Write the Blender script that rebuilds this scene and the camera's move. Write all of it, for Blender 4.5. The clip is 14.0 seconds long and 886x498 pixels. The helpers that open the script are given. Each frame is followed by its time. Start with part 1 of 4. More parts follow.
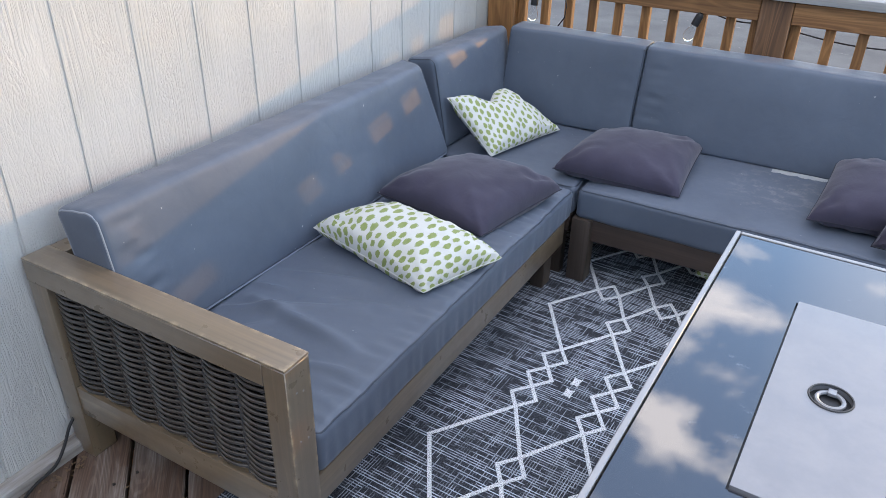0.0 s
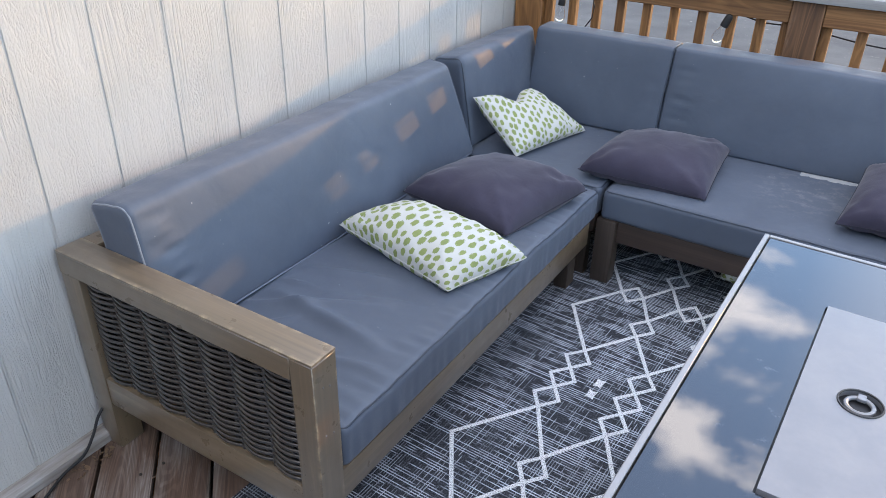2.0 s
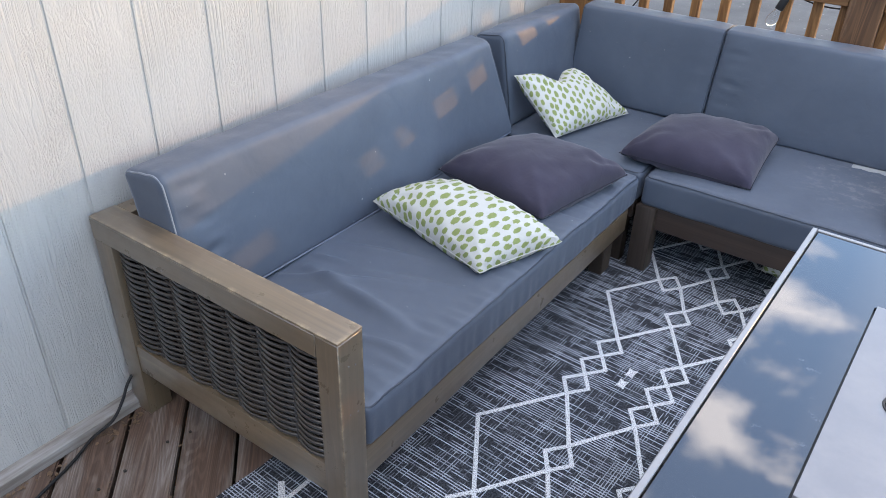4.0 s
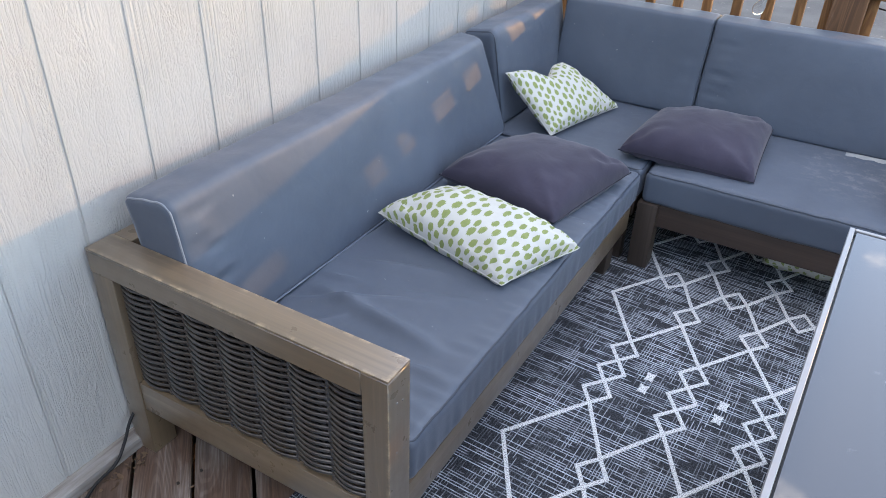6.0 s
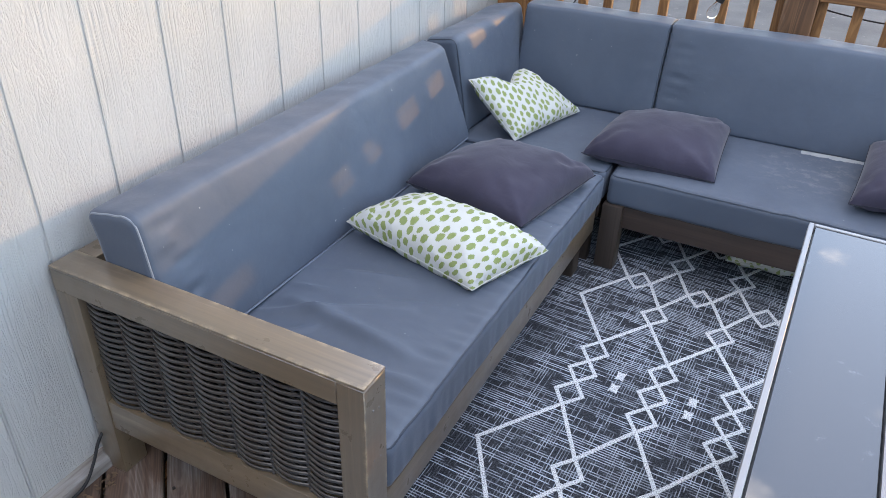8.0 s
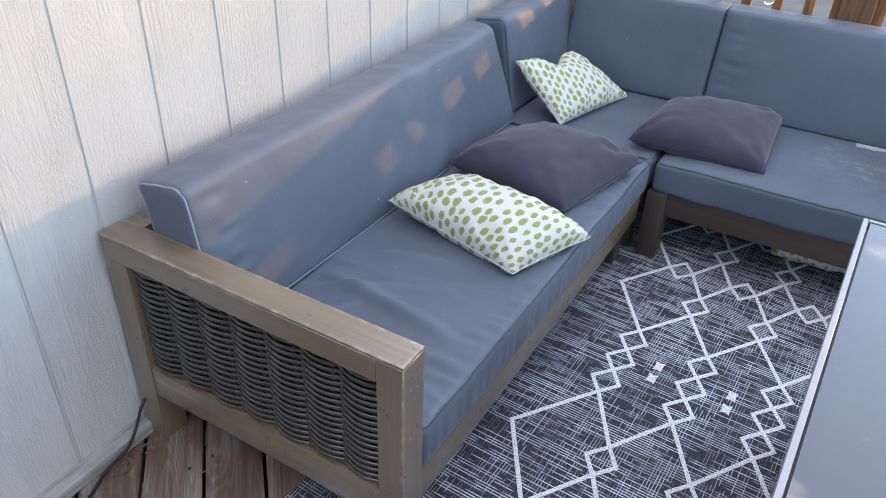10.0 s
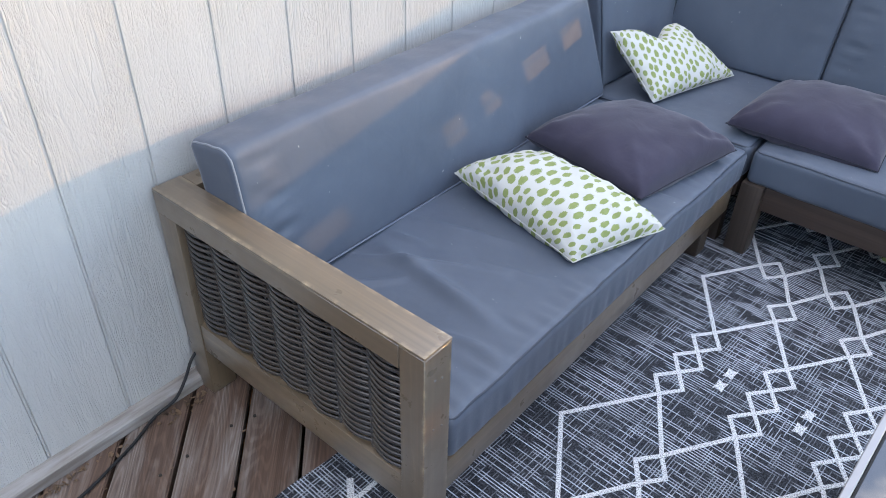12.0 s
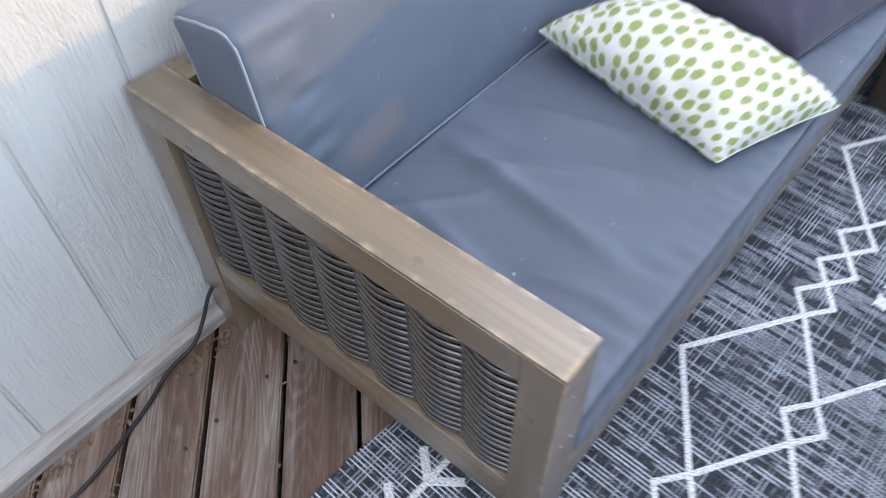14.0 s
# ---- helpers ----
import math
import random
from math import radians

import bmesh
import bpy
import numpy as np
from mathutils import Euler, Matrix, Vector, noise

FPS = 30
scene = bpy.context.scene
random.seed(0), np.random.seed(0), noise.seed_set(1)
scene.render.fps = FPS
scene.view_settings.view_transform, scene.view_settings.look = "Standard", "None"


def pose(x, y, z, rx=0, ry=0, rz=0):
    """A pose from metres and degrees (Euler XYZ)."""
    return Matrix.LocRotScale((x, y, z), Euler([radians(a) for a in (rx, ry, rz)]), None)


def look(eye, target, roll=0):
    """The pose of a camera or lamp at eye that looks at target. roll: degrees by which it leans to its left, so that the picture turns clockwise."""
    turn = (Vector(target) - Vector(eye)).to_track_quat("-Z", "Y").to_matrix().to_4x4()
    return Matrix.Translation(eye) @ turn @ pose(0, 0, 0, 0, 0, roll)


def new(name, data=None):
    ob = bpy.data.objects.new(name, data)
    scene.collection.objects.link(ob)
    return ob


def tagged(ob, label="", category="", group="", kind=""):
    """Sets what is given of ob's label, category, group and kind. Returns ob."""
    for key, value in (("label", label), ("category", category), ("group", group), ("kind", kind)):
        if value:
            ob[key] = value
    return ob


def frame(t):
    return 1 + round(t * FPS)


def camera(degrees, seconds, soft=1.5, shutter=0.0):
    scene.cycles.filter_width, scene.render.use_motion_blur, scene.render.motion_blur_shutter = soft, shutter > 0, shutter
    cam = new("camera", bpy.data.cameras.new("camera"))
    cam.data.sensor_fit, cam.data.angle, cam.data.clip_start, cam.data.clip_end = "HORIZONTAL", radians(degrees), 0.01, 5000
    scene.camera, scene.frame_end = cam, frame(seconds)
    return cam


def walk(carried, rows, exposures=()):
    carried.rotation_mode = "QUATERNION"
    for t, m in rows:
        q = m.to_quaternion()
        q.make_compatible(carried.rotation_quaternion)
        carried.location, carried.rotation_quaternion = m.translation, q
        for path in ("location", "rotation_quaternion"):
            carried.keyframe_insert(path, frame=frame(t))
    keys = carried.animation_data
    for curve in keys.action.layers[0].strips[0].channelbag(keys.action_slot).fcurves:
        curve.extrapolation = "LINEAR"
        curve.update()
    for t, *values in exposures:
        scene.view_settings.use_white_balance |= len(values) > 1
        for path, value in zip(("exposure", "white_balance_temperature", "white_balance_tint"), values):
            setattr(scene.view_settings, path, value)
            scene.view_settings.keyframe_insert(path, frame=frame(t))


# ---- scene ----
cam = camera(60.9, 14.0, soft=0.5, shutter=0.4)
PATH = [
    (0, (0.022, 0.196, 1.555), (-0.839, 1.7, 0.557), 1.1),
    (0.5, (0.026, 0.193, 1.555), (-0.846, 1.693, 0.56), 1.0),
    (1, (0.025, 0.19, 1.554), (-0.857, 1.685, 0.562), 0.9),
    (1.5, (0.018, 0.184, 1.554), (-0.874, 1.672, 0.56), 1.0),
    (2, (0.014, 0.182, 1.556), (-0.893, 1.658, 0.556), 1.1),
    (2.5, (0.004, 0.179, 1.556), (-0.919, 1.637, 0.545), 1.4),
    (3, (0.004, 0.195, 1.553), (-0.932, 1.635, 0.53), 1.7),
    (3.5, (0.002, 0.201, 1.552), (-0.951, 1.621, 0.516), 1.8),
    (4, (0.0, 0.215, 1.543), (-0.967, 1.615, 0.491), 1.8),
    (6.3, (-0.242, 0.204, 1.547), (-1.049, 1.683, 0.469), 1.8),
    (6.5, (-0.235, 0.202, 1.549), (-1.027, 1.694, 0.479), 1.8),
    (7, (-0.228, 0.2, 1.547), (-0.996, 1.714, 0.49), 1.8),
    (7.2, (-0.231, 0.195, 1.544), (-0.989, 1.719, 0.493), 1.8),
    (9.3, (-0.25, 0.199, 1.543), (-1.029, 1.688, 0.459), 2.4),
    (9.5, (-0.255, 0.2, 1.541), (-1.051, 1.677, 0.453), 2.3),
    (10, (-0.252, 0.192, 1.542), (-1.081, 1.643, 0.441), 2.2),
    (10.5, (-0.252, 0.193, 1.535), (-1.108, 1.617, 0.422), 2.0),
    (11, (-0.261, 0.203, 1.537), (-1.155, 1.588, 0.404), 1.8),
    (11.5, (-0.267, 0.242, 1.537), (-1.208, 1.571, 0.377), 1.9),
    (12, (-0.206, 0.343, 1.529), (-1.225, 1.587, 0.34), 1.5),
    (12.5, (-0.154, 0.407, 1.526), (-1.225, 1.57, 0.302), 1.6),
    (13, (-0.155, 0.422, 1.536), (-1.264, 1.526, 0.29), 1.5),
    (13.5, (-0.243, 0.467, 1.509), (-1.311, 1.525, 0.19), 0.4),
    (14, (-0.637, 0.637, 1.348), (-1.47, 1.603, -0.192), -1.3),
]
walk(cam, [(t, look(eye, target, roll)) for t, eye, target, roll in PATH], exposures=[(0.0, 1.42, 6480, 10), (9.3, 1.52, 6430, 10), (12.8, 1.57, 6380, 10), (13.5, 1.53, 6400, 10), (14.0, 1.86, 6600, 10)])

# ---- world and sun ----
SUN_DIR = Vector((1.0, 1.93, 0.318)).normalized()
world = bpy.data.worlds.new("sky")
scene.world = world
world.use_nodes = True
wt = world.node_tree
wt.nodes.clear()


def wnode(kind, **values):
    n = wt.nodes.new(kind)
    for key, value in values.items():
        n.inputs[key].default_value = value
    return n


sky = wt.nodes.new("ShaderNodeTexSky")
sky.sky_type = 'NISHITA'
sky.sun_disc = False
sky.dust_density, sky.ozone_density = 0.4, 3.0
sky.sun_elevation = math.asin(SUN_DIR.z)
sky.sun_rotation = math.atan2(SUN_DIR.x, SUN_DIR.y)
w_co = wt.nodes.new("ShaderNodeTexCoord")
w_map = wnode("ShaderNodeMapping", Scale=(1.0, 1.0, 2.2), Location=(0.12, 0.02, 0.09))
w_noise = wnode("ShaderNodeTexNoise", Scale=4.6, Detail=8.0, Roughness=0.58, Distortion=0.2)
w_ramp = wt.nodes.new("ShaderNodeValToRGB")
w_ramp.color_ramp.elements[0].position, w_ramp.color_ramp.elements[1].position = 0.510, 0.630
w_ramp.color_ramp.elements[0].color = (0.09, 0.09, 0.09, 1)
w_mix = wt.nodes.new("ShaderNodeMixRGB")
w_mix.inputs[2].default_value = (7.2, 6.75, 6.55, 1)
w_bg = wnode("ShaderNodeBackground", Strength=0.305)
w_out = wt.nodes.new("ShaderNodeOutputWorld")
wt.links.new(w_co.outputs["Generated"], w_map.inputs["Vector"])
wt.links.new(w_map.outputs[0], w_noise.inputs["Vector"])
wt.links.new(w_noise.outputs[0], w_ramp.inputs[0])
w_sep = wt.nodes.new("ShaderNodeSeparateXYZ")
w_high = wt.nodes.new("ShaderNodeMapRange")
w_high.inputs["From Min"].default_value, w_high.inputs["From Max"].default_value = 0.15, 0.85
w_high.inputs["To Min"].default_value, w_high.inputs["To Max"].default_value = 0.55, 1.0
w_mul = wt.nodes.new("ShaderNodeMath")
w_mul.operation = 'MULTIPLY'
wt.links.new(w_co.outputs["Generated"], w_sep.inputs[0])
wt.links.new(w_sep.outputs[2], w_high.inputs[0])
wt.links.new(w_ramp.outputs[0], w_mul.inputs[0])
wt.links.new(w_high.outputs[0], w_mul.inputs[1])
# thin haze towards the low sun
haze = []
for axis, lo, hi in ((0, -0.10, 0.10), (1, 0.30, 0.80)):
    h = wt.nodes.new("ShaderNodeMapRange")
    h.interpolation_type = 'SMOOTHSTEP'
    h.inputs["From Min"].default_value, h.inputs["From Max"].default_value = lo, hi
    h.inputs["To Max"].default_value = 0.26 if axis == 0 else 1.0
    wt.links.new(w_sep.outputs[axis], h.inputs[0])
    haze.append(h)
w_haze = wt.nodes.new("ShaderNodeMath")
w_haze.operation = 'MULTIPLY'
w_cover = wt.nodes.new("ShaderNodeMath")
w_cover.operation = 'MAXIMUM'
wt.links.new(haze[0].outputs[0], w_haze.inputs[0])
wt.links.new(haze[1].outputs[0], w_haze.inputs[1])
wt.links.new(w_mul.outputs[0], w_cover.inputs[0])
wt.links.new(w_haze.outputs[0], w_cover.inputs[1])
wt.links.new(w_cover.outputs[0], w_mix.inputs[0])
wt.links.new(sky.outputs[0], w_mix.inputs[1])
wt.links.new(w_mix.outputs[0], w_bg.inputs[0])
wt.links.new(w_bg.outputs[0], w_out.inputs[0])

sun = new("sun", bpy.data.lights.new("sun", "SUN"))
sun.data.energy, sun.data.angle, sun.data.color = 0.80, radians(0.5), (1.0, 0.48, 0.05)
sun.matrix_world = look(SUN_DIR * 30, (0, 0, 0))


# ---- materials ----
class Mat:
    """A procedural material under construction; coordinates are metres."""

    def __init__(self, name, rough=0.6, metal=0.0, scale=(1, 1, 1), turn=0.0, coords="Object"):
        self.m = bpy.data.materials.new(name)
        self.m.use_nodes = True
        self.t = self.m.node_tree
        self.p = self.t.nodes["Principled BSDF"]
        self.p.inputs["Roughness"].default_value = rough
        self.p.inputs["Metallic"].default_value = metal
        self.co = self.t.nodes.new("ShaderNodeTexCoord").outputs[coords]
        self.scale, self.turn = scale, turn

    def node(self, kind, **values):
        n = self.t.nodes.new(kind)
        for key, value in values.items():
            n.inputs[key].default_value = value
        return n

    def link(self, a, b):
        self.t.links.new(a, b)

    def mapped(self, scale, turn=0.0, offset=None):
        """Coordinates turned about z by so many degrees, then scaled; offset: a socket added to them."""
        src = self.co
        if offset is not None:
            add = self.node("ShaderNodeVectorMath")
            add.operation = 'ADD'
            self.link(src, add.inputs[0])
            self.link(offset, add.inputs[1])
            src = add.outputs[0]
        r = self.node("ShaderNodeMapping", Rotation=(0, 0, radians(turn)))
        s = self.node("ShaderNodeMapping", Scale=scale)
        self.link(src, r.inputs[0])
        self.link(r.outputs[0], s.inputs[0])
        return s.outputs[0]

    def noise(self, vec, scale=1.0, detail=3.0, rough=0.5, distort=0.0):
        n = self.node("ShaderNodeTexNoise", Scale=scale, Detail=detail, Roughness=rough, Distortion=distort)
        self.link(vec, n.inputs["Vector"])
        return n.outputs[0]

    def ramp(self, fac, stops):
        r = self.t.nodes.new("ShaderNodeValToRGB")
        e = r.color_ramp.elements
        while len(e) < len(stops):
            e.new(0.5)
        for el, (pos, col) in zip(e, stops):
            el.position = pos
            el.color = (*col, 1) if not isinstance(col, (int, float)) else (col, col, col, 1)
        self.link(fac, r.inputs[0])
        return r.outputs[0]

    def mix(self, fac, a, b, mode='MIX'):
        n = self.t.nodes.new("ShaderNodeMixRGB")
        n.blend_type = mode
        for i, v in ((0, fac), (1, a), (2, b)):
            if isinstance(v, (int, float)):
                n.inputs[i].default_value = v if i == 0 else (v, v, v, 1)
            elif isinstance(v, tuple):
                n.inputs[i].default_value = (*v, 1)
            else:
                self.link(v, n.inputs[i])
        return n.outputs[0]

    def math(self, op, a, b=0.0):
        n = self.t.nodes.new("ShaderNodeMath")
        n.operation = op
        for i, v in ((0, a), (1, b)):
            if isinstance(v, (int, float)):
                n.inputs[i].default_value = v
            else:
                self.link(v, n.inputs[i])
        return n.outputs[0]

    def random(self):
        return self.t.nodes.new("ShaderNodeObjectInfo").outputs["Random"]

    def random_offset(self, k=40.0):
        c = self.node("ShaderNodeCombineXYZ")
        v = self.math('MULTIPLY', self.random(), k)
        for i in range(3):
            self.link(v, c.inputs[i])
        return c.outputs[0]

    def color(self, c):
        if isinstance(c, tuple):
            self.p.inputs["Base Color"].default_value = (*c, 1)
        else:
            self.link(c, self.p.inputs["Base Color"])
        return self

    def rough(self, r):
        self.link(r, self.p.inputs["Roughness"])
        return self

    def bump(self, height, strength=0.5, dist=0.002, chain=None):
        b = self.node("ShaderNodeBump", Strength=strength, Distance=dist)
        self.link(height, b.inputs["Height"])
        if chain is not None:
            self.link(chain, b.inputs["Normal"])
        self.link(b.outputs[0], self.p.inputs["Normal"])
        return b.outputs[0]


def fabric(name, base, light, rough=0.75, sheen=0.25, weave=900):
    k = Mat(name, rough)
    big = k.noise(k.mapped((3, 3, 3)), 1.0, 4, 0.6)
    fine = k.noise(k.mapped((weave, weave, weave)), 1.0, 2)
    c = k.mix(k.ramp(big, [(0.35, 0.0), (0.7, 1.0)]), base, light)
    c = k.mix(0.12, c, fine, 'OVERLAY')
    k.color(c)
    n = k.bump(fine, 0.25, 0.0006)
    k.bump(k.noise(k.mapped((9, 9, 9)), 1.0, 4, 0.55, 0.8), 0.30, 0.010, n)
    k.p.inputs["Sheen Weight"].default_value = sheen
    k.p.inputs["Sheen Roughness"].default_value = 0.5
    return k


def mat_cushion(name="cushion_fabric", stained=False):
    k = Mat(name, 0.62)
    big = k.noise(k.mapped((2.2, 2.2, 2.2)), 1.0, 5, 0.6, 0.4)
    dust = k.noise(k.mapped((9, 9, 9)), 1.0, 6, 0.7)
    fine = k.noise(k.mapped((1100, 1100, 1100)), 1.0, 2)
    specks = k.noise(k.mapped((60, 60, 60)), 1.0, 2, 0.5)
    c = k.mix(k.ramp(big, [(0.35, 0.0), (0.68, 1.0)]), (0.065, 0.081, 0.112), (0.087, 0.107, 0.144))
    c = k.mix(k.ramp(dust, [(0.66, 0.0), (0.86, 0.25)]), c, (0.30, 0.32, 0.34))
    c = k.mix(k.ramp(specks, [(0.76, 0.0), (0.80, 0.6)]), c, (0.45, 0.46, 0.45))
    if stained:
        # a dried pale tide line along the back cushion, and spatters before it
        sep = k.node("ShaderNodeSeparateXYZ")
        k.link(k.co, sep.inputs[0])
        edge = k.noise(k.mapped((22, 22, 22)), 1.0, 4, 0.6)
        line = k.math('ADD', sep.outputs[1], k.math('MULTIPLY', edge, 0.05))
        in_y = k.math('GREATER_THAN', line, 3.160)
        in_x = k.math('MULTIPLY', k.math('GREATER_THAN', sep.outputs[0], -0.215), k.math('LESS_THAN', sep.outputs[0], 0.16))
        strip = k.math('MULTIPLY', in_x, in_y)
        c = k.mix(k.math('MULTIPLY', strip, 0.8), c, (0.42, 0.43, 0.43))
        sp = k.noise(k.mapped((24, 28, 24)), 1.0, 6, 0.75)
        dx = k.math('MULTIPLY', k.math('ADD', sep.outputs[0], 0.17), 4.5)
        dy = k.math('MULTIPLY', k.math('ADD', sep.outputs[1], -2.98), 4.0)
        near = k.math('SUBTRACT', 1.0, k.math('ADD', k.math('MULTIPLY', dx, dx), k.math('MULTIPLY', dy, dy)))
        near = k.math('MAXIMUM', near, 0.0)
        c = k.mix(k.math('MULTIPLY', k.ramp(sp, [(0.50, 0.0), (0.78, 0.6)]), near), c, (0.34, 0.33, 0.31))
    c = k.mix(0.10, c, fine, 'OVERLAY')
    k.color(c)
    n = k.bump(fine, 0.2, 0.0005)
    k.bump(k.noise(k.mapped((7, 7, 7)), 1.0, 4, 0.5, 0.6), 0.30, 0.010, n)
    k.rough(k.ramp(dust, [(0.3, 0.52), (0.7, 0.66)]))
    k.p.inputs["Specular IOR Level"].default_value = 0.5
    k.p.inputs["Sheen Weight"].default_value = 0.10
    k.p.inputs["Sheen Roughness"].default_value = 0.45
    k.p.inputs["Sheen Tint"].default_value = (0.92, 0.93, 1.0, 1)
    return k.m


def mat_dots():
    """White cotton with brushed green dots."""
    k = Mat("dotted_cotton", 0.8)
    warp = k.node("ShaderNodeTexNoise", Scale=60.0, Detail=6.0, Roughness=0.62)
    k.link(k.co, warp.inputs["Vector"])
    add = k.node("ShaderNodeVectorMath")
    add.operation = 'MULTIPLY_ADD'
    add.inputs[1].default_value = (0.008, 0.008, 0.0)
    k.link(warp.outputs["Color"], add.inputs[0])
    k.link(k.co, add.inputs[2])
    part3 = k.node("ShaderNodeSeparateXYZ")
    k.link(add.outputs[0], part3.inputs[0])
    wrap = k.node("ShaderNodeCombineXYZ")
    for i, rate in ((0, 3.2), (1, 5.0)):
        k.link(k.math('MULTIPLY', part3.outputs[i], k.math('SUBTRACT', 1.0, k.math('MULTIPLY', part3.outputs[2], rate))), wrap.inputs[i])
    flat = k.node("ShaderNodeSeparateXYZ")
    k.link(wrap.outputs[0], flat.inputs[0])
    # staggered rows of strokes, each a little off its place, ragged at both ends
    step_x, step_y = 0.0240, 0.0300
    px = k.math('DIVIDE', flat.outputs[0], step_x)
    row = k.math('FLOOR', px)
    py = k.math('ADD', k.math('DIVIDE', flat.outputs[1], step_y), k.math('MULTIPLY', row, 0.5))
    cell = k.node("ShaderNodeCombineXYZ")
    k.link(row, cell.inputs[0])
    k.link(k.math('FLOOR', py), cell.inputs[1])
    chance = k.node("ShaderNodeTexWhiteNoise")
    chance.noise_dimensions = '2D'
    k.link(cell.outputs[0], chance.inputs["Vector"])
    lot = k.node("ShaderNodeSeparateXYZ")
    k.link(chance.outputs["Color"], lot.inputs[0])

    def off(value, index, spread, half):
        """Distance from the stroke's middle in half lengths of it."""
        f = k.math('SUBTRACT', k.math('FRACT', value), 0.5)
        f = k.math('ADD', f, k.math('MULTIPLY', k.math('SUBTRACT', lot.outputs[index], 0.5), spread))
        f = k.math('DIVIDE', f, half)
        return k.math('MULTIPLY', f, f)

    d = k.math('ADD', off(px, 0, 0.34, 0.330), off(py, 1, 0.26, 0.360))
    d = k.math('MULTIPLY', d, k.math('ADD', 0.78, k.math('MULTIPLY', lot.outputs[2], 0.62)))
    rag = k.noise(k.mapped((420, 90, 1)), 1.0, 3, 0.6)
    d = k.math('ADD', d, k.math('MULTIPLY', k.math('SUBTRACT', rag, 0.5), 2.4))
    dots = k.ramp(d, [(0.90, 1.0), (1.0, 0.0)])
    tone = k.noise(k.mapped((70, 70, 70)), 1.0, 3)
    green = k.mix(tone, (0.170, 0.215, 0.055), (0.270, 0.315, 0.115))
    k.color(k.mix(dots, (0.53, 0.525, 0.49), green))
    fine = k.noise(k.mapped((900, 900, 900)), 1.0, 2)
    n = k.bump(fine, 0.2, 0.0005)
    k.bump(k.noise(k.mapped((15, 15, 15)), 1.0, 4, 0.5, 0.8), 0.5, 0.009, n)
    return k.m


def wood(name, dark, light, axis=(1, 0, 0), turn=0.0, grain=70, rough=0.6, worn=None, worn_at=(0.62, 0.8), worn_axis=6.0, bump=0.3, rings=0.0, sealed=False, tints=0.35, edges=()):
    """Wood with its grain along one axis (after a turn about z)."""
    k = Mat(name, rough)
    s = tuple(1.6 if a else float(grain) for a in axis)
    off = k.random_offset()
    v = k.mapped(s, turn, off)
    g = k.noise(v, 1.0, 5, 0.6, 0.6)
    s2 = tuple(0.8 if a else 9.0 for a in axis)
    broad = k.noise(k.mapped(s2, turn, off), 1.0, 4, 0.6, 1.5)
    if rings:
        field = k.noise(k.mapped(tuple(1.1 if a else 9.0 for a in axis), turn, off), 1.0, 1.5, 0.45, 0.2)
        ring = k.math('SINE', k.math('MULTIPLY', field, rings))
        g = k.mix(0.16, g, k.ramp(ring, [(0.0, 0.1), (0.8, 0.9)]))
    c = k.mix(k.ramp(g, [(0.3, 0.0), (0.72, 1.0)]), dark, light)
    c = k.mix(k.ramp(broad, [(0.35, 0.0), (0.7, 0.55)]), c, dark)
    if worn:
        s3 = tuple(2.0 if a else worn_axis for a in axis)
        w = k.noise(k.mapped(s3, turn, off), 1.0, 6, 0.68, 0.5)
        streak = k.ramp(g, [(0.38, 0.35), (0.62, 1.0)])
        c = k.mix(k.math('MULTIPLY', k.ramp(w, [(worn_at[0], 0.0), (worn_at[1], 0.85)]), streak), c, worn)
    # rubbed edges with golden sun glints painted in: pairs of (axis, place) that meet along an edge
    if edges:
        sep = k.node("ShaderNodeSeparateXYZ")
        k.link(k.co, sep.inputs[0])
        rub_glint = k.ramp(k.noise(k.mapped((26, 26, 26)), 1.0, 5, 0.7), [(0.46, 0.0), (0.66, 1.0)])
        for pair in edges:
            gone = [k.math('ABSOLUTE', k.math('SUBTRACT', sep.outputs[axis], place)) for axis, place in pair]
            near = k.math('MAXIMUM', k.math('SUBTRACT', 1.0, k.math('MULTIPLY', k.math('ADD', gone[0], gone[1]), 95.0)), 0.0)
            c = k.mix(k.math('MULTIPLY', k.math('MULTIPLY', near, rub_glint), 0.8), c, (0.48, 0.37, 0.22))
    tint = k.math('MULTIPLY_ADD', k.random(), tints)
    tint.node.inputs[2].default_value = 0.975 - tints / 2
    c = k.mix(1.0, c, tint, 'MULTIPLY')
    k.color(c)
    n = k.bump(g, bump, 0.0015)
    k.bump(k.noise(k.mapped((40, 40, 40)), 1.0, 3), 0.12, 0.002, n)
    if sealed:
        # an old sealer, patchy in its gloss
        patch = k.noise(k.mapped((14, 14, 14), turn, off), 1.0, 5, 0.65)
        k.rough(k.ramp(patch, [(0.35, 0.26), (0.65, 0.52)]))
        k.p.inputs["Coat Weight"].default_value = 1.0
        k.p.inputs["Coat Roughness"].default_value = 0.30
        k.p.inputs["Coat IOR"].default_value = 1.7
    return k.m


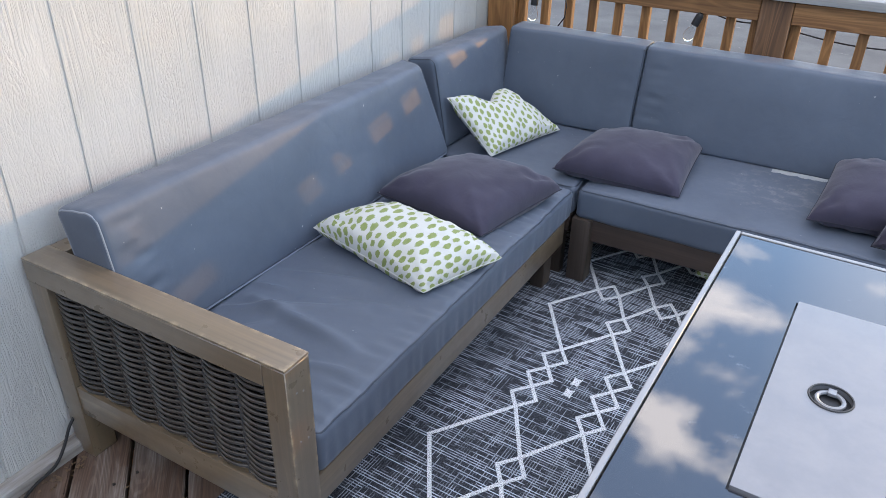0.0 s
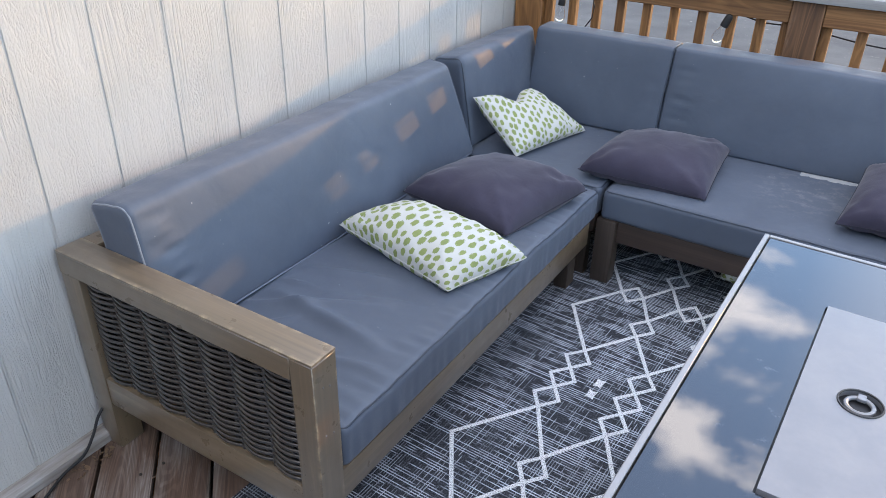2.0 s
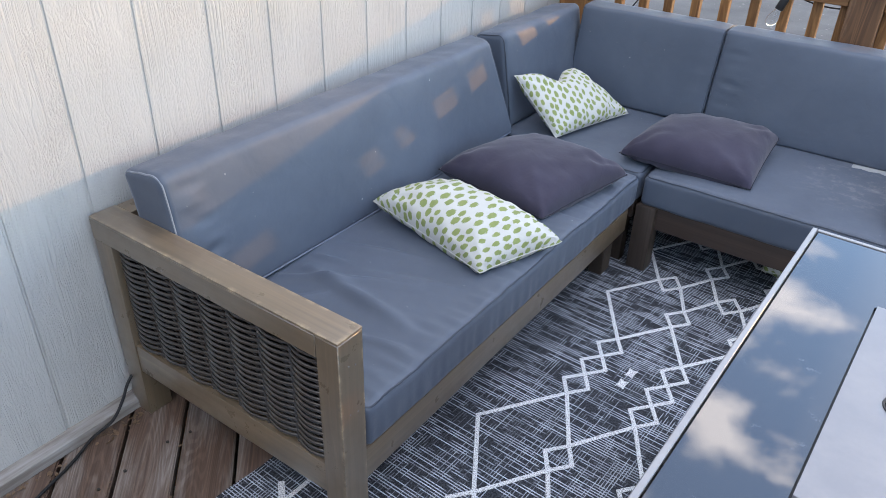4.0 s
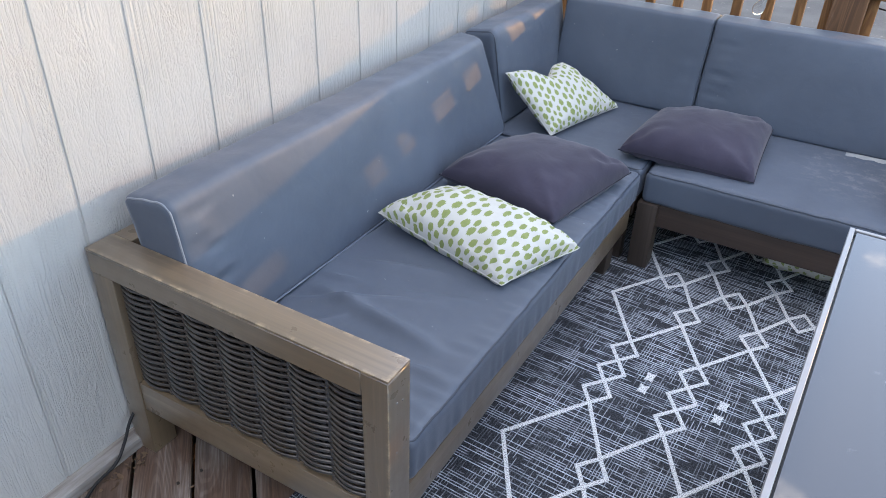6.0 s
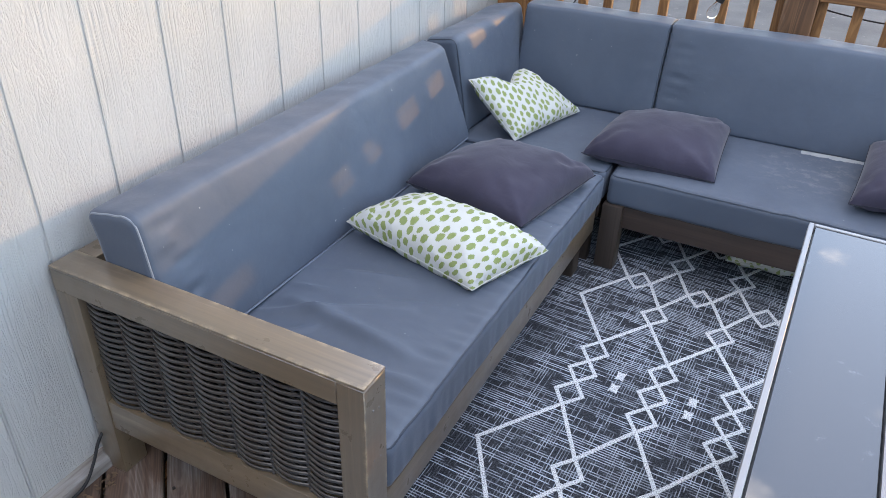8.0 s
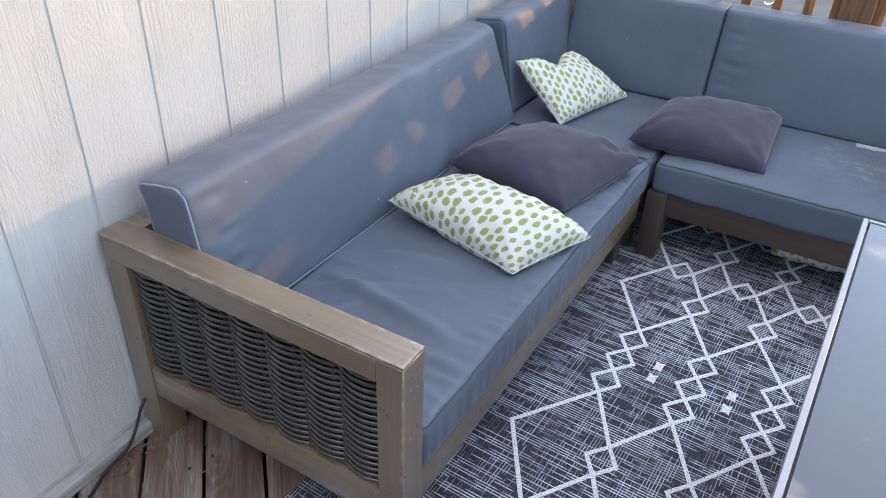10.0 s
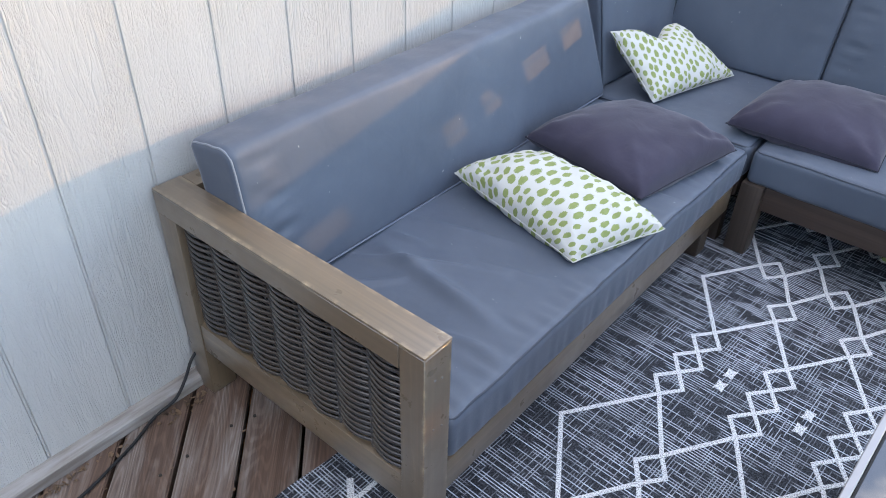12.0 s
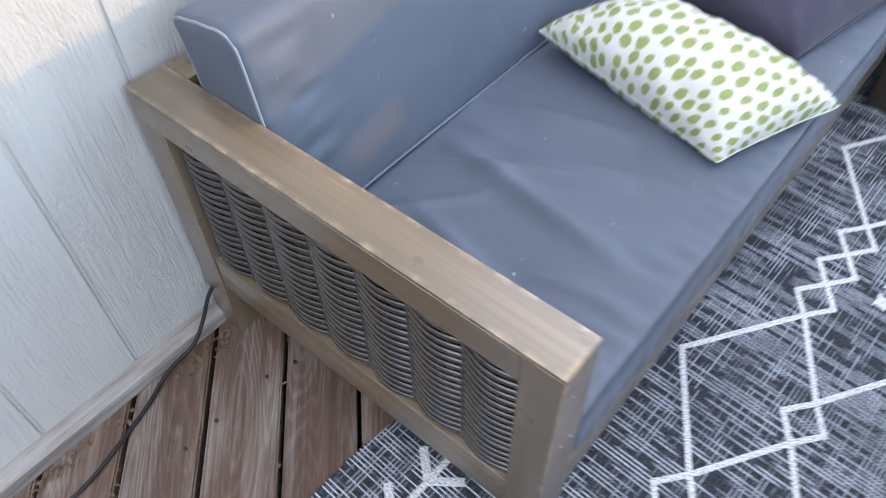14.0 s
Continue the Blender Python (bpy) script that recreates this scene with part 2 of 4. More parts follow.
def mat_siding():
    """Painted siding with an embossed rough-sawn grain, upright."""
    k = Mat("painted_siding", 0.48)
    off = k.random_offset(25.0)
    warp = k.node("ShaderNodeTexNoise", Scale=1.0, Detail=2.0)
    k.link(k.mapped((9, 9, 3.0), 0, off), warp.inputs["Vector"])
    bent = k.node("ShaderNodeVectorMath")
    bent.operation = 'MULTIPLY_ADD'
    bent.inputs[1].default_value = (0.0, 0.026, 0.0)
    k.link(warp.outputs["Color"], bent.inputs[0])
    k.link(k.co, bent.inputs[2])
    warp2 = k.node("ShaderNodeTexNoise", Scale=1.0, Detail=1.0)
    k.link(k.mapped((45, 45, 32), 0, off), warp2.inputs["Vector"])
    bent2 = k.node("ShaderNodeVectorMath")
    bent2.operation = 'MULTIPLY_ADD'
    bent2.inputs[1].default_value = (0.0, 0.0045, 0.012)
    k.link(warp2.outputs["Color"], bent2.inputs[0])
    k.link(bent.outputs[0], bent2.inputs[2])
    shift = k.node("ShaderNodeVectorMath")
    shift.operation = 'ADD'
    k.link(bent2.outputs[0], shift.inputs[0])
    k.link(off, shift.inputs[1])

    def along(scale, detail=2.0, rough=0.5, distort=0.0):
        m = k.node("ShaderNodeMapping", Scale=scale)
        k.link(shift.outputs[0], m.inputs[0])
        return k.noise(m.outputs[0], 1.0, detail, rough, distort)

    # close upright grooves, pebbly saw marks, and long ragged cracks in smoother paint
    groove = k.ramp(along((20, 175, 5.0), 2.0, 0.5, 0.4), [(0.36, 0.0), (0.56, 1.0)])
    pebble = k.ramp(along((120, 210, 85), 3.0, 0.6), [(0.34, 0.0), (0.62, 1.0)])
    field = along((3.0, 17.0, 1.9), 2.5, 0.55, 0.6)
    ring = k.math('ABSOLUTE', k.math('SUBTRACT', k.math('FRACT', k.math('MULTIPLY', field, 11.0)), 0.5))
    crack = k.ramp(ring, [(0.03, 0.0), (0.11, 1.0)])
    zone = k.noise(k.mapped((3, 8.0, 1.6), 0, off), 1.0, 3, 0.6)
    zone2 = k.noise(k.mapped((4, 13.0, 4.2), 9, off), 1.0, 3, 0.6)
    smooth = k.mix(0.25, 0.85, pebble)
    h = k.mix(k.ramp(zone2, [(0.44, 0.0), (0.58, 0.85)]), groove, pebble)
    h = k.mix(k.ramp(zone, [(0.46, 0.0), (0.60, 0.9)]), h, smooth)
    h = k.mix(0.40, h, k.math('MULTIPLY', h, crack))
    dirt = k.noise(k.mapped((4, 4, 2)), 1.0, 5, 0.6)
    c = k.mix(k.ramp(dirt, [(0.35, 0.0), (0.75, 1.0)]), (0.495, 0.489, 0.474), (0.435, 0.430, 0.417))
    k.color(c)
    k.bump(h, 0.75, 0.0029)
    return k.m


def mat_rug():
    """Flat-woven dark rug with short pale streaks."""
    k = Mat("woven_rug", 0.9)
    sep = k.node("ShaderNodeSeparateXYZ")
    k.link(k.mapped((1, 1, 1), 2.2), sep.inputs[0])

    def dashes(along, across, pitch, length, seed, low, high, width):
        """Pale weft threads: rows of the given pitch, each broken into dashes."""
        row = k.math('DIVIDE', across, pitch)
        idx = k.math('FLOOR', row)
        prof = k.math('LESS_THAN', k.math('ABSOLUTE', k.math('SUBTRACT', k.math('FRACT', row), 0.5)), width)
        cell = k.node("ShaderNodeCombineXYZ")
        k.link(k.math('DIVIDE', along, length), cell.inputs[0])
        k.link(k.math('MULTIPLY', idx, 7.31), cell.inputs[1])
        cell.inputs[2].default_value = seed
        return k.math('MULTIPLY', k.ramp(k.noise(cell.outputs[0], 1.0, 2.0, 0.6), [(low, 0.0), (high, 1.0)]), prof)

    zone = k.noise(k.mapped((6, 9, 1), 2.2), 1.0, 3, 0.5)
    zone2 = k.noise(k.mapped((14, 5, 1), 2.2), 1.0, 2, 0.5)
    knot = k.noise(k.mapped((230, 230, 1)), 1.0, 1.0, 0.5)
    a = dashes(sep.outputs[0], sep.outputs[1], 0.0088, 0.190, 0.0, 0.465, 0.52, 0.18)
    b = dashes(sep.outputs[1], sep.outputs[0], 0.0082, 0.110, 5.0, 0.475, 0.54, 0.16)
    s1 = k.math('MULTIPLY', a, k.ramp(zone, [(0.36, 0.45), (0.62, 1.0)]))
    s2 = k.math('MULTIPLY', b, k.ramp(zone2, [(0.40, 0.15), (0.60, 0.62)]))
    st = k.math('MAXIMUM', s1, s2)
    st = k.math('MULTIPLY', st, k.ramp(knot, [(0.32, 0.60), (0.55, 1.0)]))
    dark = k.mix(k.ramp(knot, [(0.38, 0.0), (0.66, 1.0)]), (0.006, 0.007, 0.011), (0.048, 0.055, 0.070))
    c = k.mix(k.math('MULTIPLY', st, 0.95), dark, (0.62, 0.68, 0.78))
    k.color(c)
    n = k.bump(knot, 0.8, 0.002)
    k.bump(a, 0.3, 0.002, n)
    return k.m


def mat_rug_line():
    k = Mat("rug_pale_yarn", 0.9)
    knot = k.noise(k.mapped((260, 260, 1)), 1.0, 2, 0.6)
    k.color(k.mix(k.ramp(knot, [(0.34, 0.0), (0.55, 1.0)]), (0.18, 0.19, 0.20), (0.76, 0.78, 0.80)))
    k.bump(knot, 0.8, 0.002)
    return k.m


def plain(name, col, rough=0.5, metal=0.0, var=0.15, bump=0.1, spec=None):
    k = Mat(name, rough, metal)
    n = k.noise(k.mapped((25, 25, 25)), 1.0, 5, 0.6)
    k.color(k.mix(k.ramp(n, [(0.3, 0.0), (0.75, 1.0)]), col, tuple(min(1, c * (1 + var)) for c in col)))
    k.bump(n, bump, 0.001)
    return k


CUSHION = mat_cushion()
CUSHION_STAINED = mat_cushion("marked_cushion_fabric", True)
PIPING = plain("piping_fabric", (0.036, 0.046, 0.066), 0.45).m
PIPING_PALE = plain("worn_piping", (0.20, 0.22, 0.25), 0.6).m
PIPING_FOOT = plain("seam_fabric", (0.105, 0.122, 0.165), 0.5).m
CHARCOAL = fabric("charcoal_linen", (0.032, 0.0285, 0.047), (0.050, 0.0450, 0.071), 0.8, 0.22, 700)
CHARCOAL.p.inputs["Specular IOR Level"].default_value = 0.2
CHARCOAL = CHARCOAL.m
DOTS = mat_dots()
DOT_SEAM = plain("cotton_seam", (0.48, 0.48, 0.44), 0.8).m
DARK_SEAM = plain("charcoal_seam", (0.014, 0.014, 0.024), 0.8).m
FRAME_X = wood("grey_brown_wood_x", (0.104, 0.074, 0.044), (0.188, 0.136, 0.080), (1, 0, 0), 0, 80, 0.38, (0.40, 0.32, 0.21), (0.60, 0.82), 20, 0.12, 0.0, True, 0.08, (((1, 1.033), (2, 0.62)), ((1, 1.108), (2, 0.62)), ((0, -0.805), (2, 0.62))))
FRAME_Y = wood("grey_brown_wood_y", (0.104, 0.074, 0.044), (0.188, 0.136, 0.080), (0, 1, 0), 0, 80, 0.38, (0.27, 0.215, 0.15), (0.62, 0.82), 20, 0.12, 0.0, True, 0.08)
FRAME_Z = wood("grey_brown_wood_z", (0.104, 0.074, 0.044), (0.188, 0.136, 0.080), (0, 0, 1), 0, 80, 0.38, (0.38, 0.28, 0.17), (0.58, 0.80), 24, 0.12, 0.0, True, 0.08, (((0, -0.805), (1, 1.033)), ((0, -0.805), (1, 1.108))))
# darker copies of the frame wood: shade under the seats put into the colour
SHADED_X = wood("painted_shade_wood_x", (0.040, 0.027, 0.021), (0.078, 0.053, 0.041), (1, 0, 0), 0, 80, 0.55, tints=0.1)
SHADED_Z = wood("painted_shade_wood_z", (0.036, 0.026, 0.020), (0.072, 0.052, 0.040), (0, 0, 1), 0, 80, 0.55, tints=0.1)
WICKER = plain("charcoal_resin_wicker", (0.030, 0.026, 0.023), 0.28, 0.0, 0.5, 0.15)
WICKER.p.inputs["Coat Weight"].default_value = 0.65
WICKER.p.inputs["Coat Roughness"].default_value = 0.12
WICKER = WICKER.m
# for the added sheet that stands in for shade between the strands
WICKER_GAP_SHADE = plain("black_gap_shade", (0.005, 0.005, 0.005), 0.9).m
DECK = wood("weathered_deck_wood", (0.084, 0.051, 0.036), (0.225, 0.144, 0.100), (1, 0, 0), 45, 130, 0.6, (0.35, 0.315, 0.285), (0.46, 0.66), 10, 0.9, 170.0)
RAIL_X = wood("stained_cedar_x", (0.140, 0.062, 0.021), (0.38, 0.185, 0.068), (1, 0, 0), 0, 55, 0.6, (0.30, 0.235, 0.17), (0.6, 0.85), 14, 0.4, 110.0)
RAIL_Z = wood("stained_cedar_z", (0.150, 0.064, 0.019), (0.43, 0.205, 0.068), (0, 0, 1), 0, 55, 0.6, (0.30, 0.225, 0.15), (0.62, 0.85), 14, 0.4, 110.0)
RAIL_POST = wood("dark_cedar_post", (0.075, 0.036, 0.017), (0.235, 0.120, 0.055), (0, 0, 1), 0, 55, 0.65, (0.27, 0.21, 0.15), (0.6, 0.85), 14, 0.5, 140.0)
CAP = wood("weathered_grey_cap", (0.26, 0.25, 0.24), (0.46, 0.45, 0.44), (1, 0, 0), 0, 60, 0.7)
WALL_BOARD = wood("dark_grey_board", (0.036, 0.038, 0.042), (0.070, 0.073, 0.080), (0, 0, 1), 0, 50, 0.7)
SIDING = mat_siding()
TRIM = wood("weathered_base_trim", (0.12, 0.095, 0.078), (0.30, 0.265, 0.235), (0, 1, 0), 0, 40, 0.7, (0.37, 0.36, 0.35), (0.47, 0.66), 16)
RUG = mat_rug()
YARN = mat_rug_line()
RUBBER = plain("black_rubber", (0.007, 0.007, 0.008), 0.65).m
STEEL = plain("brushed_grey_aluminium", (0.27, 0.27, 0.28), 0.42, 0.5, 0.1, 0.05).m
BLACK_METAL = plain("black_metal", (0.02, 0.02, 0.022), 0.45, 0.2).m
SCREW = plain("dull_screw_steel", (0.05, 0.045, 0.04), 0.5, 0.6).m
LEAF = plain("dry_leaf", (0.20, 0.135, 0.085), 0.8, 0.0, 0.5).m
STICKER = plain("white_sticker", (0.75, 0.75, 0.74), 0.5).m


def mat_table_glass():
    k = Mat("smoked_table_glass", 0.06)
    d = k.noise(k.mapped((30, 30, 30)), 1.0, 6, 0.7)
    sm = k.noise(k.mapped((6, 6, 6)), 1.0, 4, 0.6)
    k.color(k.mix(k.ramp(d, [(0.62, 0.0), (0.82, 0.5)]), (0.020, 0.024, 0.034), (0.20, 0.21, 0.23)))
    k.rough(k.ramp(sm, [(0.3, 0.012), (0.75, 0.05)]))
    k.p.inputs["IOR"].default_value = 1.9
    return k.m


def mat_lid():
    k = Mat("satin_grey_lid", 0.38, 0.3)
    d = k.noise(k.mapped((14, 14, 14)), 1.0, 5, 0.65)
    k.color(k.mix(k.ramp(d, [(0.4, 0.0), (0.75, 1.0)]), (0.215, 0.215, 0.228), (0.25, 0.25, 0.262)))
    k.rough(k.ramp(d, [(0.3, 0.30), (0.7, 0.42)]))
    return k.m


def mat_glass():
    k = Mat("clear_bulb_glass", 0.02)
    k.color((0.95, 0.95, 0.95))
    k.p.inputs["Transmission Weight"].default_value = 1.0
    k.p.inputs["IOR"].default_value = 1.10
    return k.m


def mat_ground():
    k = Mat("worn_asphalt", 0.9)
    a = k.noise(k.mapped((90, 90, 90)), 1.0, 3, 0.6)
    b = k.noise(k.mapped((1.2, 1.2, 1.2)), 1.0, 6, 0.6)
    spots = k.noise(k.mapped((11, 11, 11)), 1.0, 2, 0.5)
    c = k.mix(a, (0.046, 0.047, 0.050), (0.082, 0.083, 0.086))
    c = k.mix(k.ramp(b, [(0.4, 0.0), (0.7, 0.5)]), c, (0.15, 0.15, 0.15))
    c = k.mix(k.ramp(spots, [(0.70, 0.0), (0.76, 0.6)]), c, (0.26, 0.24, 0.22))
    k.color(c)
    k.bump(a, 0.4, 0.004)
    return k.m


GLASS_TOP, LID, BULB, GROUND = mat_table_glass(), mat_lid(), mat_glass(), mat_ground()


# ---- building helpers ----
def thing(name, base, label, category, group="", kind=""):
    ob = new(name)
    ob.location = base
    ob.empty_display_size = 0.05
    return tagged(ob, label, category, group, kind)


def mesh(name, bm, material, smooth=True):
    me = bpy.data.meshes.new(name)
    bm.normal_update()
    bm.to_mesh(me)
    bm.free()
    me.materials.append(material)
    if smooth:
        for p in me.polygons:
            p.use_smooth = True
        me.set_sharp_from_angle(angle=radians(42))
    ob = new(name, me)
    return ob


def part(name, bm, material, parent, label="", smooth=True):
    """One mesh under a thing or a part; its vertices are in the world's metres."""
    ob = mesh(name, bm, material, smooth)
    ob.parent = parent
    m, p = Matrix.Identity(4), parent
    while p is not None:
        m = p.matrix_parent_inverse @ p.matrix_basis @ m
        p = p.parent
    ob.matrix_parent_inverse = m.inverted()
    if label:
        tagged(ob, label)
    return ob


def box(x0, x1, y0, y1, z0, z1, bevel=0.003, segs=1, bm=None):
    bm = bm or bmesh.new()
    r = bmesh.ops.create_cube(bm, size=1.0)
    for v in r["verts"]:
        v.co = Vector(((x0 + x1) / 2 + v.co.x * (x1 - x0), (y0 + y1) / 2 + v.co.y * (y1 - y0), (z0 + z1) / 2 + v.co.z * (z1 - z0)))
    if bevel > 0:
        edges = list({e for v in r["verts"] for e in v.link_edges})
        bmesh.ops.bevel(bm, geom=edges, offset=bevel, segments=segs, affect='EDGES', profile=0.6)
    return bm


def tube(points, radius, segs=8, closed=False, flat=1.0, bm=None):
    """A round cord along points; flat squeezes it sideways."""
    bm = bm or bmesh.new()
    pts = [Vector(p) for p in points]
    n = len(pts)
    rings = []
    for i, p in enumerate(pts):
        a = pts[(i - 1) % n] if closed or i else p
        b = pts[(i + 1) % n] if closed or i < n - 1 else p
        d = (b - a).normalized()
        up = Vector((0, 0, 1)) if abs(d.z) < 0.95 else Vector((1, 0, 0))
        s = d.cross(up).normalized()
        u = s.cross(d).normalized()
        rings.append([bm.verts.new(p + s * math.cos(2 * math.pi * k / segs) * radius * flat + u * math.sin(2 * math.pi * k / segs) * radius) for k in range(segs)])
    for i in range(n if closed else n - 1):
        r0, r1 = rings[i], rings[(i + 1) % n]
        for k in range(segs):
            bm.faces.new((r0[k], r0[(k + 1) % segs], r1[(k + 1) % segs], r1[k]))
    if not closed:
        bm.faces.new(list(reversed(rings[0])))
        bm.faces.new(rings[-1])
    return bm


def round_box(size, r, cuts, shape):
    """A box with rounded edges as a fine net; shape(p, a, b, c) gives each vertex its last place (a, b, c run from -1 to 1)."""
    bm = bmesh.new()
    hx, hy, hz = (s / 2 for s in size)
    nx, ny, nz = cuts
    verts = {}

    def steps(n, h):
        # closer steps near the rounded edges
        q = r / h
        edge = [-1 + q * t for t in (0.0, 0.12, 0.35, 0.65)]
        mid = [(-1 + q) + (2 - 2 * q) * i / n for i in range(n + 1)]
        return edge + mid + [-e for e in reversed(edge)]

    sx, sy, sz = steps(nx, hx), steps(ny, hy), steps(nz, hz)

    def vert(a, b, c):
        key = (round(a, 5), round(b, 5), round(c, 5))
        if key not in verts:
            p = Vector((a * hx, b * hy, c * hz))
            inner = Vector((max(-hx + r, min(hx - r, p.x)), max(-hy + r, min(hy - r, p.y)), max(-hz + r, min(hz - r, p.z))))
            d = p - inner
            if d.length > 1e-9:
                m = max(abs(d.x), abs(d.y), abs(d.z))
                p = inner + d.normalized() * m
            verts[key] = bm.verts.new(shape(p, a, b, c))
        return verts[key]

    def sheet(us, vs, f):
        for i in range(len(us) - 1):
            for j in range(len(vs) - 1):
                q = [vert(*f(us[i], vs[j])), vert(*f(us[i + 1], vs[j])), vert(*f(us[i + 1], vs[j + 1])), vert(*f(us[i], vs[j + 1]))]
                try:
                    bm.faces.new(q)
                except ValueError:
                    pass

    for s in (-1, 1):
        sheet(sx, sy, lambda u, v: (u, v, s))
        sheet(sx, sz, lambda u, v: (u, s, v))
        sheet(sy, sz, lambda u, v: (s, u, v))
    bmesh.ops.recalc_face_normals(bm, faces=bm.faces)
    return bm


def cushion(name, x0, x1, y0, y1, z0, z1, label, shape=None, r=0.022, cuts=(30, 50, 6), piping=("top",), pale=(), axis="z", crown=0.010, material=None):
    """A box cushion with piped edges. shape(p) moves points after rounding."""
    c = Vector(((x0 + x1) / 2, (y0 + y1) / 2, (z0 + z1) / 2))
    size = (x1 - x0, y1 - y0, z1 - z0)
    shape = shape or (lambda p: p)

    def full(p, a, b, cc):
        w = p + c
        if axis == "z":
            w.z += crown * cc * (1 - a ** 4) * (1 - b ** 4)
        elif axis == "x":
            w.x += crown * a * (1 - b ** 4) * (1 - cc ** 4)
        else:
            w.y += crown * b * (1 - a ** 4) * (1 - cc ** 4)
        w += Vector((noise.noise(w * 7 + Vector((3, 1, 0))), noise.noise(w * 7 + Vector((0, 5, 2))), noise.noise(w * 7))) * 0.0025
        return shape(w)

    bm = round_box(size, r, cuts, full)
    root = mesh(name, bm, material or CUSHION)
    tagged(root, label, "cushion")
    q = r * 0.30
    hx, hy, hz = (s / 2 for s in size)

    def loop(fixed, sign, steps=46):
        """A rounded rectangle on the edge of the face that looks along fixed (0, 1, 2) to sign."""
        o = [i for i in range(3) if i != fixed]
        h = [(hx, hy, hz)[i] - q for i in o]
        rr = r
        pts = []
        corners = [(h[0] - rr, h[1] - rr, 0), (-h[0] + rr, h[1] - rr, 90), (-h[0] + rr, -h[1] + rr, 180), (h[0] - rr, -h[1] + rr, 270)]
        for i, (cx, cy, ang) in enumerate(corners):
            for k in range(5):
                t = radians(ang + 90 * k / 4)
                pts.append((cx + rr * math.cos(t), cy + rr * math.sin(t)))
            nx_, ny_, na = corners[(i + 1) % 4]
            e = radians(ang + 90)
            p0 = (cx + rr * math.cos(e), cy + rr * math.sin(e))
            p1 = (nx_ + rr * math.cos(e), ny_ + rr * math.sin(e))
            for k in range(1, steps):
                t = k / steps
                pts.append((p0[0] + (p1[0] - p0[0]) * t, p0[1] + (p1[1] - p0[1]) * t))
        res = []
        for u, v in pts:
            w = [0, 0, 0]
            w[o[0]], w[o[1]] = u, v
            w[fixed] = sign * ((hx, hy, hz)[fixed] - q)
            p = Vector(w)
            res.append(full(p, p.x / hx, p.y / hy, p.z / hz))
        return res

    faces = {"top": (2, 1), "bottom": (2, -1), "front_x": (0, 1), "back_x": (0, -1), "front_y": (1, -1), "back_y": (1, 1)}
    for f in piping:
        ob = part("piping", tube(loop(*faces[f]), 0.0026 if f in pale else 0.0031, 6, True), PIPING_PALE if f in pale else PIPING, root)
    return root


